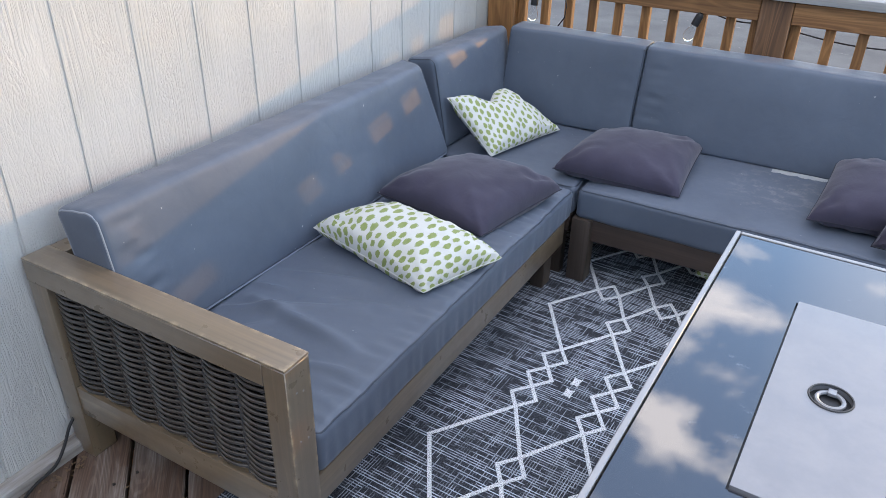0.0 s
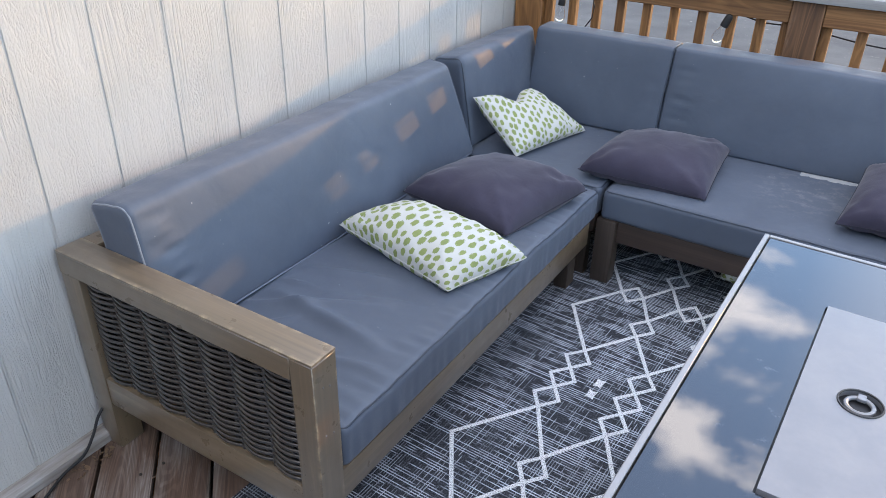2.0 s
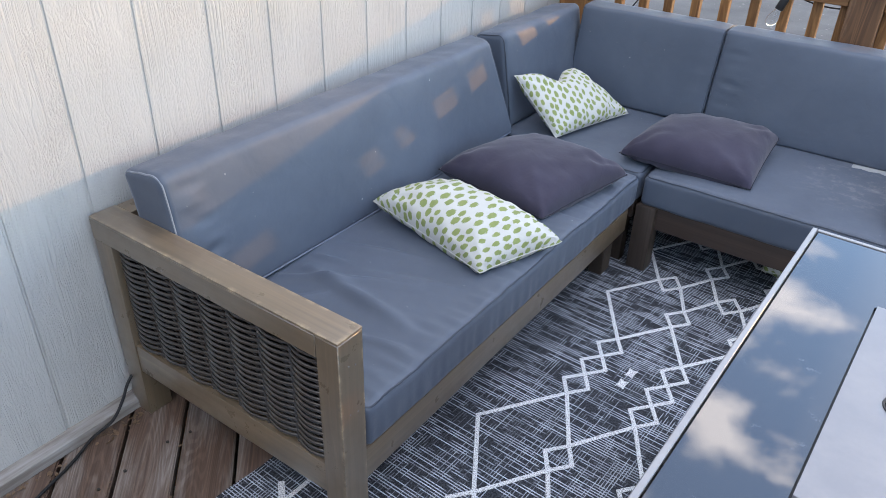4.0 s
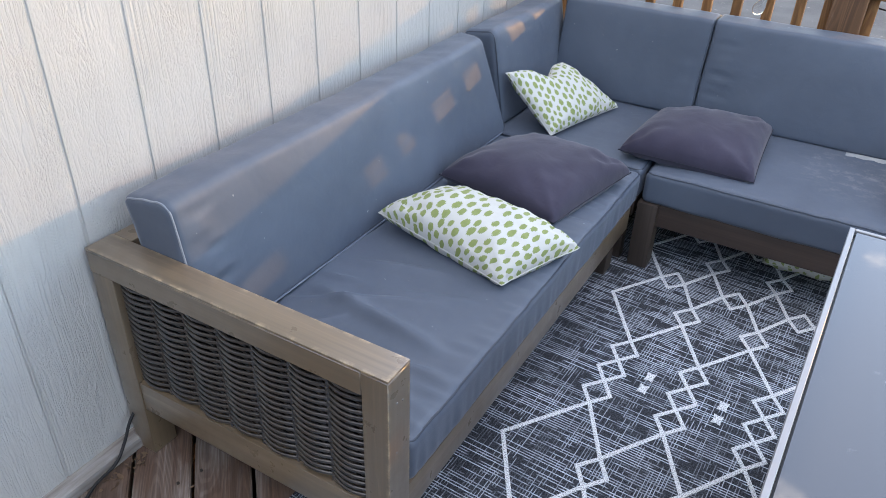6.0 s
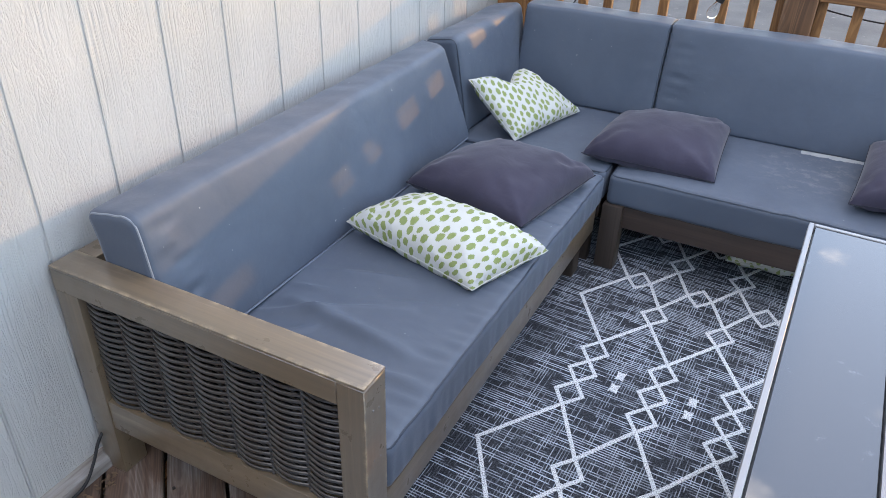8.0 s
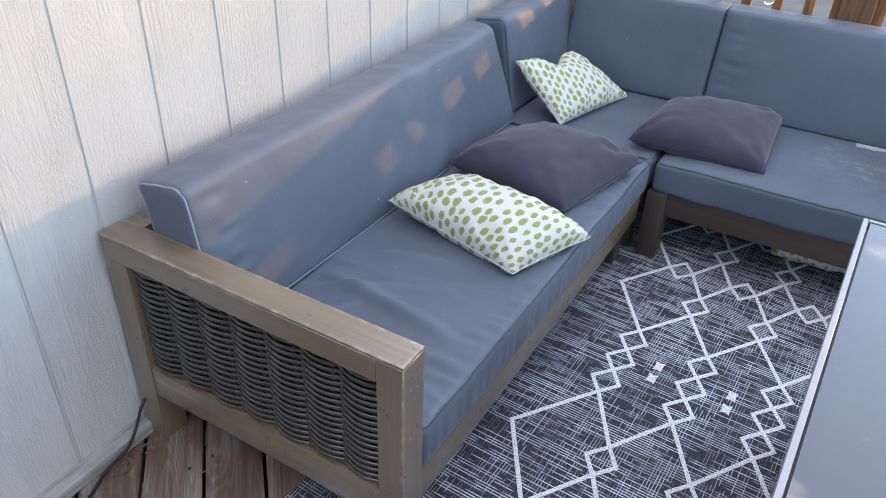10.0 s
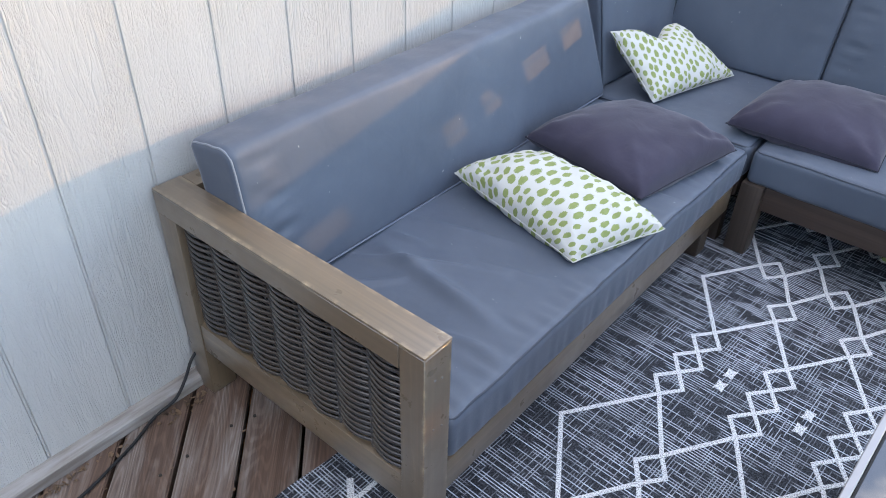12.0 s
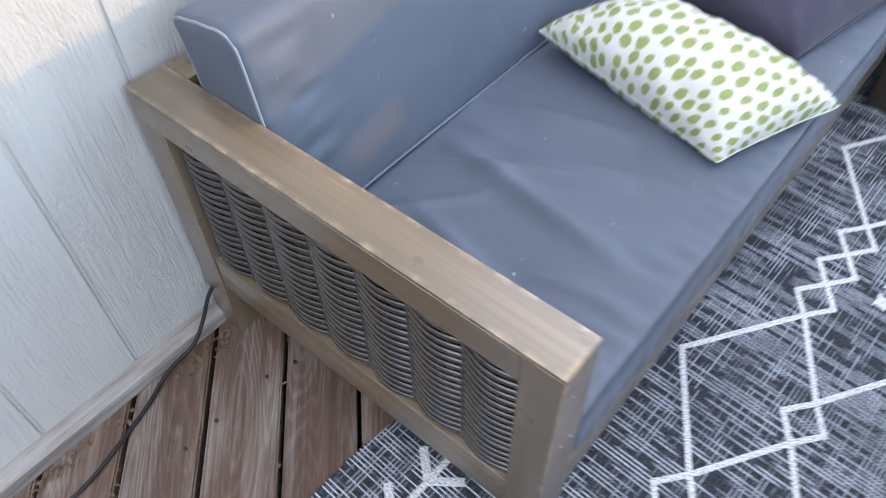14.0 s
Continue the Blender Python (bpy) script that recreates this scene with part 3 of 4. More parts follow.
def pillow(name, corners, thick, material, seam, label, sink=0.55, chop=0.0, n=34, seed=0, pinch=0.022, folds=1.0):
    """A stuffed pillow with drawn-out corners, hung on four corners (in order round it). The mesh is flat in its own plane, so that
    the cloth's pattern lies along it."""
    c = [Vector(p) for p in corners]
    mid = sum(c, Vector()) / 4
    ux = ((c[1] - c[0]) + (c[2] - c[3])).normalized()
    uy = ((c[3] - c[0]) + (c[2] - c[1]))
    uz = ux.cross(uy).normalized()
    uy = uz.cross(ux)
    m = Matrix((ux, uy, uz)).transposed().to_4x4()
    m.translation = mid
    inv = m.inverted()
    lc = [inv @ p for p in c]

    def place(a, b, side):
        aa = a * (1 - pinch * (1 - b * b) * abs(a) ** 2)
        bb = b * (1 - pinch * 1.3 * (1 - a * a) * abs(b) ** 2)
        u, v = (aa + 1) / 2, (bb + 1) / 2
        p = lc[0] * (1 - u) * (1 - v) + lc[1] * u * (1 - v) + lc[2] * u * v + lc[3] * (1 - u) * v
        f = (max(0.0, 1 - abs(a) ** 2.2) * max(0.0, 1 - abs(b) ** 2.2)) ** 0.38
        h = thick * f * ((1 - sink) if side > 0 else -sink)
        rim = 1 - (1 - a ** 6) * (1 - b ** 6)
        wr = (noise.noise(Vector((p.x * 13 + seed, p.y * 13, side))) * 0.004 + noise.noise(Vector((p.x * 30 + seed, p.y * 24, side))) * 0.0022) * (0.3 + f)
        wr *= folds
        # short puckers that run in from the seams
        for u_, v_ in ((a, p.y), (b, p.x)):
            edge = abs(u_) ** 4 * max(0.0, 1 - abs(u_)) * 9
            wr += folds * 0.0042 * edge * noise.noise(Vector((v_ * 42, seed * 3.1 + (1 if u_ > 0 else 0), side)))
        corner = min(1.0, (abs(a) * abs(b)) ** 1.5)
        ang = math.atan2(1 - abs(b) + 1e-4, 1 - abs(a) + 1e-4)
        wr += math.sin(ang * 9 + seed + 2.5 * noise.noise(p * 14)) * 0.006 * corner * (1 - corner) * 4
        side_wr = math.sin(p.x * 60 + seed + 4 * noise.noise(p * 9)) * 0.006 * (abs(b) ** 5) * (1 - abs(b)) * 8
        if chop:
            dip = chop * math.exp(-((a - 0.10) / 0.34) ** 2) * max(0.0, b) ** 1.6
            p = p - Vector((0, dip, 0))
            h *= 1 - 0.35 * dip / max(chop, 1e-6)
        p.z += h + wr * f ** 0.5 + side_wr
        return p

    bm = bmesh.new()
    tabs = []
    for side in (1, -1):
        t = {}
        for i in range(n + 1):
            for j in range(n + 1):
                a, b = math.sin((i / n - 0.5) * math.pi) * 0.5 + (2 * i / n - 1) * 0.5, math.sin((j / n - 0.5) * math.pi) * 0.5 + (2 * j / n - 1) * 0.5
                if side < 0 and (i in (0, n) or j in (0, n)):
                    t[i, j] = tabs[0][i, j]
                else:
                    t[i, j] = bm.verts.new(place(a, b, side))
        tabs.append(t)
        for i in range(n):
            for j in range(n):
                q = [t[i, j], t[i + 1, j], t[i + 1, j + 1], t[i, j + 1]]
                bm.faces.new(q if side > 0 else list(reversed(q)))
    rim = [tabs[0][i, 0].co.copy() for i in range(n)] + [tabs[0][n, j].co.copy() for j in range(n)] + [tabs[0][n - i, n].co.copy() for i in range(n)] + [tabs[0][0, n - j].co.copy() for j in range(n)]
    root = mesh(name, bm, material)
    root.matrix_basis = m
    tagged(root, label, "pillow")
    s = mesh("seam", tube(rim, 0.0017, 6, True), seam)
    s.parent = root
    return root


# ---- ground, deck, wall ----
WALL_X = -1.635
SOUTH_Y = -4.6


def build_ground():
    bm = bmesh.new()
    bmesh.ops.create_grid(bm, x_segments=24, y_segments=24, size=250)
    for v in bm.verts:
        v.co.z = -1.15
    tagged(mesh("ground", bm, GROUND), "grey worn asphalt below the deck with scattered debris", "ground", kind="structure")


build_ground()


def clip_poly(poly, x0, x1, y0, y1):
    """Cuts a flat outline to a rectangle."""
    for axis, lim, keep in ((0, x0, 1), (0, x1, -1), (1, y0, 1), (1, y1, -1)):
        out = []
        for i, p in enumerate(poly):
            q = poly[(i + 1) % len(poly)]
            dp, dq = (p[axis] - lim) * keep, (q[axis] - lim) * keep
            if dp >= 0:
                out.append(p)
            if dp * dq < 0:
                t = dp / (dp - dq)
                out.append((p[0] + (q[0] - p[0]) * t, p[1] + (q[1] - p[1]) * t))
        poly = out
        if not poly:
            break
    return poly


DECK_X0, DECK_X1, DECK_Y0, DECK_Y1 = -1.635, 2.2, -1.6, 3.6


def build_deck():
    deck = thing("deck_floor", (0, 1, -0.04), "weathered brown deck of diagonal planks, worn grey in places", "deck", kind="structure")
    pitch, gap = 0.2128, 0.010
    rng = random.Random(4)
    for k in range(-13, 31):
        lo = -0.60 + pitch * k + gap
        hi = -0.60 + pitch * (k + 1) - gap * 0.4
        poly = [(-6, lo + 6), (6, lo - 6), (6, hi - 6), (-6, hi + 6)]
        poly = clip_poly(poly, DECK_X0, DECK_X1, DECK_Y0, DECK_Y1)
        if len(poly) < 3:
            continue
        area = sum(p[0] * q[1] - q[0] * p[1] for p, q in zip(poly, poly[1:] + poly[:1]))
        if area < 0:
            poly.reverse()
        bm = bmesh.new()
        dz = rng.uniform(-0.0015, 0.0)
        low = [bm.verts.new((x, y, -0.034)) for x, y in poly]
        top = [bm.verts.new((x, y, dz)) for x, y in poly]
        bm.faces.new(list(reversed(low)))
        face = bm.faces.new(top)
        for i in range(len(poly)):
            j = (i + 1) % len(poly)
            bm.faces.new((low[i], low[j], top[j], top[i]))
        bmesh.ops.bevel(bm, geom=list(face.edges), offset=0.004, segments=2, affect='EDGES')
        part("plank", bm, DECK, deck)
    # screws, in pairs across the planks where the joists run
    for jx in (-1.42, -1.02):
        for k in range(-3, 3):
            for off in (0.035, 0.165):
                c = -0.60 + pitch * k + off + rng.uniform(-0.006, 0.006)
                x = jx + rng.uniform(-0.02, 0.02)
                y = c - x
                if not 0.1 < y < 1.5:
                    continue
                bm = bmesh.new()
                bmesh.ops.create_cone(bm, cap_ends=True, segments=10, radius1=0.0045, radius2=0.0040, depth=0.003)
                bmesh.ops.translate(bm, verts=bm.verts, vec=(x, y, 0.0005))
                part("screw", bm, SCREW, deck)
    # unseen rim boards close the space under the deck, added to keep sun out of the plank gaps
    part("rim_board", box(DECK_X0 + 0.002, DECK_X1, DECK_Y1 - 0.038, DECK_Y1 - 0.001, -1.15, -0.036, 0.003), RAIL_POST, deck)
    part("rim_board", box(DECK_X1 - 0.038, DECK_X1 - 0.001, DECK_Y0 + 0.04, DECK_Y1 - 0.04, -1.15, -0.036, 0.003), RAIL_POST, deck)
    part("rim_board", box(DECK_X0 + 0.002, DECK_X1, DECK_Y0 + 0.001, DECK_Y0 + 0.038, -1.15, -0.036, 0.003), RAIL_POST, deck)
    for jx in (-1.5, -1.1, -0.7, -0.3, 0.1, 0.5, 0.9, 1.3, 1.7, 2.1):
        part("joist", box(jx - 0.02, jx + 0.02, DECK_Y0 + 0.04, DECK_Y1 - 0.04, -0.23, -0.035, 0), RAIL_X, deck, smooth=False)


def build_wall():
    wall = thing("wall_west", (WALL_X, 1.0, 0.0), "white painted grooved siding with embossed wood grain", "wall", kind="structure")
    bm = box(WALL_X - 0.14, WALL_X - 0.0028, SOUTH_Y + 0.002, 3.52, -1.15, 2.75, 0)
    part("sheathing", bm, SIDING, wall, smooth=False)
    first, pitch, groove = 0.634, 0.2095, 0.0055
    for k in range(-24, 14):
        y0, y1 = first + pitch * k + groove / 2, first + pitch * (k + 1) - groove / 2
        y1 = min(y1, 3.52)
        part("siding_strip", box(WALL_X - 0.0055, WALL_X, y0, y1, 0.036, 2.75, 0.0022), SIDING, wall)
    # sloping base trim
    bm = bmesh.new()
    prof = [(WALL_X - 0.005, 0.001), (WALL_X + 0.034, 0.001), (WALL_X + 0.031, 0.030), (WALL_X + 0.012, 0.044), (WALL_X - 0.005, 0.046)]
    n = 60
    rows = []
    for i in range(n + 1):
        y = -1.6 + (3.44 + 1.6) * i / n
        w = noise.noise(Vector((0, y * 3, 0))) * 0.0015
        rows.append([bm.verts.new((x + w, y, z + w * 0.5)) for x, z in prof])
    for a, b in zip(rows, rows[1:]):
        for i in range(len(prof)):
            j = (i + 1) % len(prof)
            bm.faces.new((a[i], b[i], b[j], a[j]))
    bm.faces.new(rows[0])
    bm.faces.new(list(reversed(rows[-1])))
    bmesh.ops.recalc_face_normals(bm, faces=bm.faces)
    tagged(mesh("baseboard", bm, TRIM), "weathered pale base trim along the siding", "trim", kind="structure")


def build_light_block_wall():
    """An unseen wall, added to cut the light from behind the open end of the deck."""
    wall = thing("light_block_wall", (3.5, SOUTH_Y, -1.15), "unseen dark grey board wall, added to block light", "wall", kind="structure")
    for k in range(34):
        x = WALL_X - 0.14 + 0.35 * k
        part("board", box(x + 0.001, x + 0.347, SOUTH_Y - 0.12, SOUTH_Y - 0.003 * (k % 2), -1.15, 2.3, 0.003), WALL_BOARD, wall)


# ---- railing ----
RAIL_Y = 3.50


def build_railing():
    r = thing("deck_railing", (0.2, RAIL_Y, 0.0), "orange-brown stained cedar railing with a weathered grey cap", "railing")
    part("corner_post", box(-1.628, -1.49, RAIL_Y - 0.04, RAIL_Y + 0.05, -0.033, 0.955, 0.004), RAIL_Z, r)
    for x in (-0.366, 1.30):
        part("post", box(x - 0.060, x + 0.060, RAIL_Y - 0.052, RAIL_Y + 0.045, -0.033, 0.955, 0.004), RAIL_POST, r)
    spans = ((-1.49, -0.426), (-0.306, 1.24), (1.36, 2.2))
    for x0, x1 in spans:
        part("top_rail", box(x0 + 0.001, x1 - 0.001, RAIL_Y - 0.045, RAIL_Y - 0.007, 0.868, 0.953, 0.003), RAIL_X, r)
        part("bottom_rail", box(x0 + 0.001, x1 - 0.001, RAIL_Y - 0.045, RAIL_Y - 0.007, 0.07, 0.155, 0.003), RAIL_X, r)
    xs = [-1.470, -1.354, -1.240, -1.127, -1.009, -0.889, -0.771, -0.652, -0.537, -0.438, -0.288, -0.160, -0.044]
    xs += [0.074 + 0.118 * k for k in range(10)] + [1.43 + 0.118 * k for k in range(7)]
    for x in xs:
        part("baluster", box(x - 0.0185, x + 0.0185, RAIL_Y - 0.006, RAIL_Y + 0.030, 0.04, 0.953, 0.003), RAIL_Z, r)
    part("cap", box(-1.628, 2.2, RAIL_Y - 0.075, RAIL_Y + 0.07, 0.957, 0.993, 0.005, 2), CAP, r, "weathered grey cap board")


def build_string_lights():
    s = thing("string_light", (-0.9, 3.43, 0.86), "black string light cord with clear bulbs along the railing", "string light")
    y = RAIL_Y - 0.062
    hooks = [(-1.47, 0.93), (-1.374, 0.90), (-1.18, 0.905), (-0.88, 0.885), (-0.642, 0.862), (-0.44, 0.838), (-0.27, 0.822), (0.10, 0.805), (0.6, 0.80), (1.2, 0.83)]
    pts = []
    for (xa, za), (xb, zb) in zip(hooks, hooks[1:]):
        for k in range(10):
            t = k / 10
            pts.append((xa + (xb - xa) * t, RAIL_Y + 0.052, za + (zb - za) * t - 0.012 * math.sin(math.pi * t)))
    part("wire", tube(pts, 0.0032, 6), RUBBER, s)
    part("loop", tube([(-1.245, y, 0.9), (-1.225, y - 0.004, 0.83), (-1.232, y, 0.78), (-1.262, y, 0.735)], 0.003, 6), RUBBER, s)
    for x, z, lean in ((-1.374, 0.872, -0.05), (-0.642, 0.876, -0.35)):
        dirv = Vector((math.sin(lean), -0.05, -math.cos(lean))).normalized()
        base = Vector((x, y - 0.012, z))
        prof_s = [(0.0, 0.008), (0.004, 0.012), (0.012, 0.0155), (0.040, 0.0165), (0.052, 0.0165), (0.053, 0.0)]
        prof_b = [(0.053, 0.011), (0.062, 0.013), (0.078, 0.019), (0.094, 0.0225), (0.108, 0.021), (0.118, 0.0135), (0.123, 0.005), (0.124, 0.0)]
        q = dirv.to_track_quat('Z', 'Y')

        def spin(prof):
            bm = bmesh.new()
            rings = []
            for h, rad in prof:
                rings.append([bm.verts.new(base + q @ Vector((rad * math.cos(2 * math.pi * k / 16), rad * math.sin(2 * math.pi * k / 16), h))) for k in range(16)])
            for a, b in zip(rings, rings[1:]):
                for k in range(16):
                    bm.faces.new((a[k], a[(k + 1) % 16], b[(k + 1) % 16], b[k]))
            bmesh.ops.remove_doubles(bm, verts=bm.verts, dist=1e-5)
            bmesh.ops.recalc_face_normals(bm, faces=bm.faces)
            return bm

        part("socket", spin(prof_s), RUBBER, s)
        b = part("bulb", spin(prof_b), BULB, s, "clear glass bulb")
        part("filament", tube([base + q @ Vector((0.004 * math.cos(a), 0.004 * math.sin(a), 0.058 + 0.03 * a / 9)) for a in range(10)], 0.0007, 4), STEEL, b)


# ---- sofas ----
ARM_Y0, ARM_Y1 = 1.033, 1.108
FRONT_X, BACK_X = -0.805, -1.622
ARM_Z = 0.62


def wicker_panel(sofa, y, x0, x1, z0, z1):
    """Woven strands that pass before and behind upright stakes."""
    stakes = 7
    step = (x1 - x0) / stakes
    for k in range(1, stakes):
        x = x0 + step * k
        part("stake", tube([(x, y, z0 - 0.004), (x, y, z1 + 0.004)], 0.0045, 6), WICKER, sofa)
    # added black sheet: stops light from the rear and darkens the gaps
    part("gap_shade_sheet", box(x0 - 0.002, x1 + 0.002, y + 0.020, y + 0.0215, z0 - 0.002, z1 - 0.016, 0), WICKER_GAP_SHADE, sofa, "black sheet added behind the weave to darken its gaps", smooth=False)
    rows = 36
    for i in range(rows):
        z = z0 + 0.008 + (z1 - z0 - 0.012) * i / (rows - 1)
        pts = []
        n = 84
        for k in range(n + 1):
            x = x0 - 0.004 + (x1 - x0 + 0.008) * k / n
            ph = math.pi * (x - x0) / step
            wob = noise.noise(Vector((x * 5, i * 3.1, 0))) * 0.0025
            s = math.sin(ph + (math.pi if i % 2 else 0))
            pts.append((x, y - 0.0120 * s, z + wob * 0.7))
        bm = tube(pts, 0.0043, 8, False, 0.80)
        part("strand", bm, WICKER, sofa)


def build_sofa():
    s = thing("sofa", (-1.2, 1.8, 0.0), "grey-brown wooden outdoor sofa frame with a woven wicker arm", "sofa", "sectional sofa units")
    y0, y1 = ARM_Y0, ARM_Y1
    rail = box(BACK_X, -0.8665, y0, y1, 0.556, ARM_Z - 0.0065, 0.0015, 1)
    part("arm_rail", box(BACK_X, FRONT_X, y0, y1, ARM_Z - 0.0068, ARM_Z, 0.0024, 2, rail), FRAME_X, s)
    part("front_post", box(-0.866, FRONT_X - 0.0004, y0 + 0.0004, y1 - 0.0004, 0.0, ARM_Z - 0.0071, 0.0015, 1), FRAME_Z, s)
    part("back_post", box(BACK_X + 0.001, -1.552, y0 + 0.001, y1 - 0.001, 0.0, 0.5555, 0.003, 2), FRAME_Z, s)
    part("lower_rail", box(-1.5515, -0.8665, y0 + 0.004, y1 - 0.012, 0.158, 0.247, 0.003, 2), FRAME_X, s)
    part("back_rail", box(BACK_X + 0.001, -1.560, y1 + 0.0005, 2.60, 0.556, ARM_Z - 0.001, 0.004, 2), FRAME_Y, s)
    part("back_lower_rail", box(BACK_X + 0.004, -1.575, y1 + 0.0005, 2.60, 0.18, 0.265, 0.003), FRAME_Y, s)
    for y in (1.5, 1.9, 2.3):
        part("back_slat", box(-1.61, -1.59, y - 0.03, y + 0.03, 0.266, 0.555, 0.002), FRAME_Z, s)
    part("front_rail", box(-0.842, FRONT_X - 0.004, y1 + 0.0005, 2.545, 0.178, 0.268, 0.003, 2), FRAME_Y, s)
    part("front_leg", box(-0.895, -0.8425, 2.465, 2.535, 0.008, 0.262, 0.003), SHADED_Z, s)
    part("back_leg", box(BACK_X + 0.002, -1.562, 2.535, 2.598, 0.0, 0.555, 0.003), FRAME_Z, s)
    part("end_rail", box(-1.56, -0.843, 2.5465, 2.585, 0.178, 0.264, 0.003), SHADED_X, s)
    part("seat_support", box(-1.574, -0.8425, y1 + 0.001, 2.546, 0.232, 0.262, 0.002), FRAME_Y, s)
    for zz, yy in ((0.545, 1.062), (0.538, 1.082), (0.415, 1.060), (0.408, 1.084)):
        part("pin", box(FRONT_X - 0.0015, FRONT_X + 0.0006, yy - 0.0018, yy + 0.0018, zz - 0.0018, zz + 0.0018, 0), STEEL, s, smooth=False)
    wicker_panel(s, y0 + 0.021, -1.552, -0.866, 0.247, 0.556)


def build_corner_unit():
    s = thing("corner_seat", (-1.2, 3.0, 0.0), "brown wooden corner unit of an outdoor sectional, shade painted into its wood", "sofa", "sectional sofa units")
    part("side_back_rail", box(BACK_X, -1.562, 2.607, 3.40, 0.52, 0.60, 0.003), FRAME_Y, s)
    part("back_rail", box(-1.5615, -0.812, 3.345, 3.40, 0.52, 0.60, 0.003), SHADED_X, s)
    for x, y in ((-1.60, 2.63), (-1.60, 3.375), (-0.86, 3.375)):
        part("leg", box(x - 0.022, x + 0.022, y - 0.022, y + 0.022, 0.0, 0.52, 0.003), SHADED_Z, s)
    part("leg", box(-0.880, -0.836, 2.612, 2.656, 0.0, 0.262, 0.003), SHADED_Z, s)
    part("seat_support", box(-1.56, -0.815, 2.607, 3.344, 0.20, 0.262, 0.003), SHADED_X, s)
    # unseen panel, added to block light from the railing side
    part("back_panel", box(-1.577, -0.883, 3.362, 3.386, 0.012, 0.519, 0.002), WICKER, s, "unseen dark back panel, added to keep light from under the seat")


def build_sofa_two():
    s = thing("sofa", (0.2, 3.0, 0.0), "brown wooden outdoor sofa frame along the railing, shade painted into its wood", "sofa", "sectional sofa units")
    part("front_leg", box(-0.800, -0.728, 2.590, 2.660, 0.008, 0.268, 0.004, 2), SHADED_Z, s)
    part("front_leg", box(0.93, 1.0, 2.590, 2.660, 0.0, 0.268, 0.004, 2), SHADED_Z, s)
    part("front_rail", box(-0.7275, 0.929, 2.615, 2.652, 0.178, 0.266, 0.003, 2), SHADED_X, s)
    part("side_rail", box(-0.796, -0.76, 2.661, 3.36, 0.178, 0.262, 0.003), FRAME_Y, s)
    part("seat_support", box(-0.759, 0.99, 2.653, 3.36, 0.225, 0.262, 0.002), SHADED_X, s)
    # likewise unseen: keeps the space below this seat dark
    part("back_panel", box(-0.739, 0.939, 3.372, 3.396, 0.012, 0.519, 0.002), WICKER, s, "unseen dark back panel, added to keep light from under the seat")
    part("back_rail", box(-0.80, 1.0, 3.361, 3.41, 0.52, 0.60, 0.003), SHADED_X, s)
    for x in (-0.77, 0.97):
        part("back_leg", box(x - 0.03, x + 0.03, 3.362, 3.41, 0.0, 0.519, 0.003), SHADED_Z, s)


def seat_one_shape(p):
    """Sags, a long crease and short gathers along the front edge."""
    x, y, z = p
    top = max(0.0, min(1.0, (z - 0.30) / 0.07))
    front = math.exp(-((x - FRONT_X + 0.055) / 0.055) ** 2)
    lip = math.exp(-((x - FRONT_X) / 0.05) ** 2)
    g = noise.noise(Vector((x * 6, y * 36, 1.7)))
    g2 = noise.noise(Vector((x * 4 + 2, y * 11, 4.1)))
    dz = top * (front * 0.0066 * g + 0.003 * g2 * front)
    g3 = noise.noise(Vector((x * 9, y * 34, 7.7)))
    dz += top * 0.0045 * g3 * math.exp(-((x - FRONT_X) / 0.16) ** 2)
    dz += top * 0.010 * noise.noise(Vector((x * 3.0, y * 3.4, 9)))
    # creases in the cloth
    for (ax, ay), (bx, by), h, w in (((-1.30, 1.44), (-0.93, 1.40), 0.018, 0.022), ((-1.34, 1.36), (-1.00, 1.55), 0.015, 0.016), ((-1.31, 1.58), (-1.06, 1.67), 0.010, 0.016),
                                     ((-1.27, 1.29), (-0.98, 1.23), 0.011, 0.018), ((-1.18, 1.50), (-0.90, 1.62), 0.008, 0.018), ((-1.02, 1.29), (-0.86, 1.33), 0.008, 0.014),
                                     ((-1.32, 1.22), (-1.18, 1.38), 0.009, 0.012), ((-1.33, 1.50), (-1.22, 1.52), 0.008, 0.010)):
        d = Vector((bx - ax, by - ay))
        t = max(0.0, min(1.0, ((x - ax) * d.x + (y - ay) * d.y) / d.length_squared))
        dist = math.hypot(x - ax - d.x * t, y - ay - d.y * t)
        dz += top * h * math.exp(-(dist / w) ** 2) * math.sin(math.pi * (0.12 + 0.76 * t))
    dz -= top * 0.012 * math.exp(-(((x + 1.08) / 0.16) ** 2 + ((y - 1.27) / 0.10) ** 2))
    side = (1 - top) * lip * max(0.0, min(1.0, (z - 0.268) / 0.03))
    return Vector((x + side * 0.004 * g2 + side * 0.0055 * g, y, z + dz))


def seat_two_shape(p):
    x, y, z = p
    top = max(0.0, min(1.0, (z - 0.30) / 0.07))
    front = math.exp(-((y - 2.60) / 0.08) ** 2)
    dz = top * (0.007 * noise.noise(Vector((x * 3.2, y * 3.6, 2))) + front * 0.004 * noise.noise(Vector((x * 18, y * 5, 3))))
    return Vector((x, y + (1 - top) * front * 0.005 * noise.noise(Vector((x * 10, 2, z * 5))), z + dz))


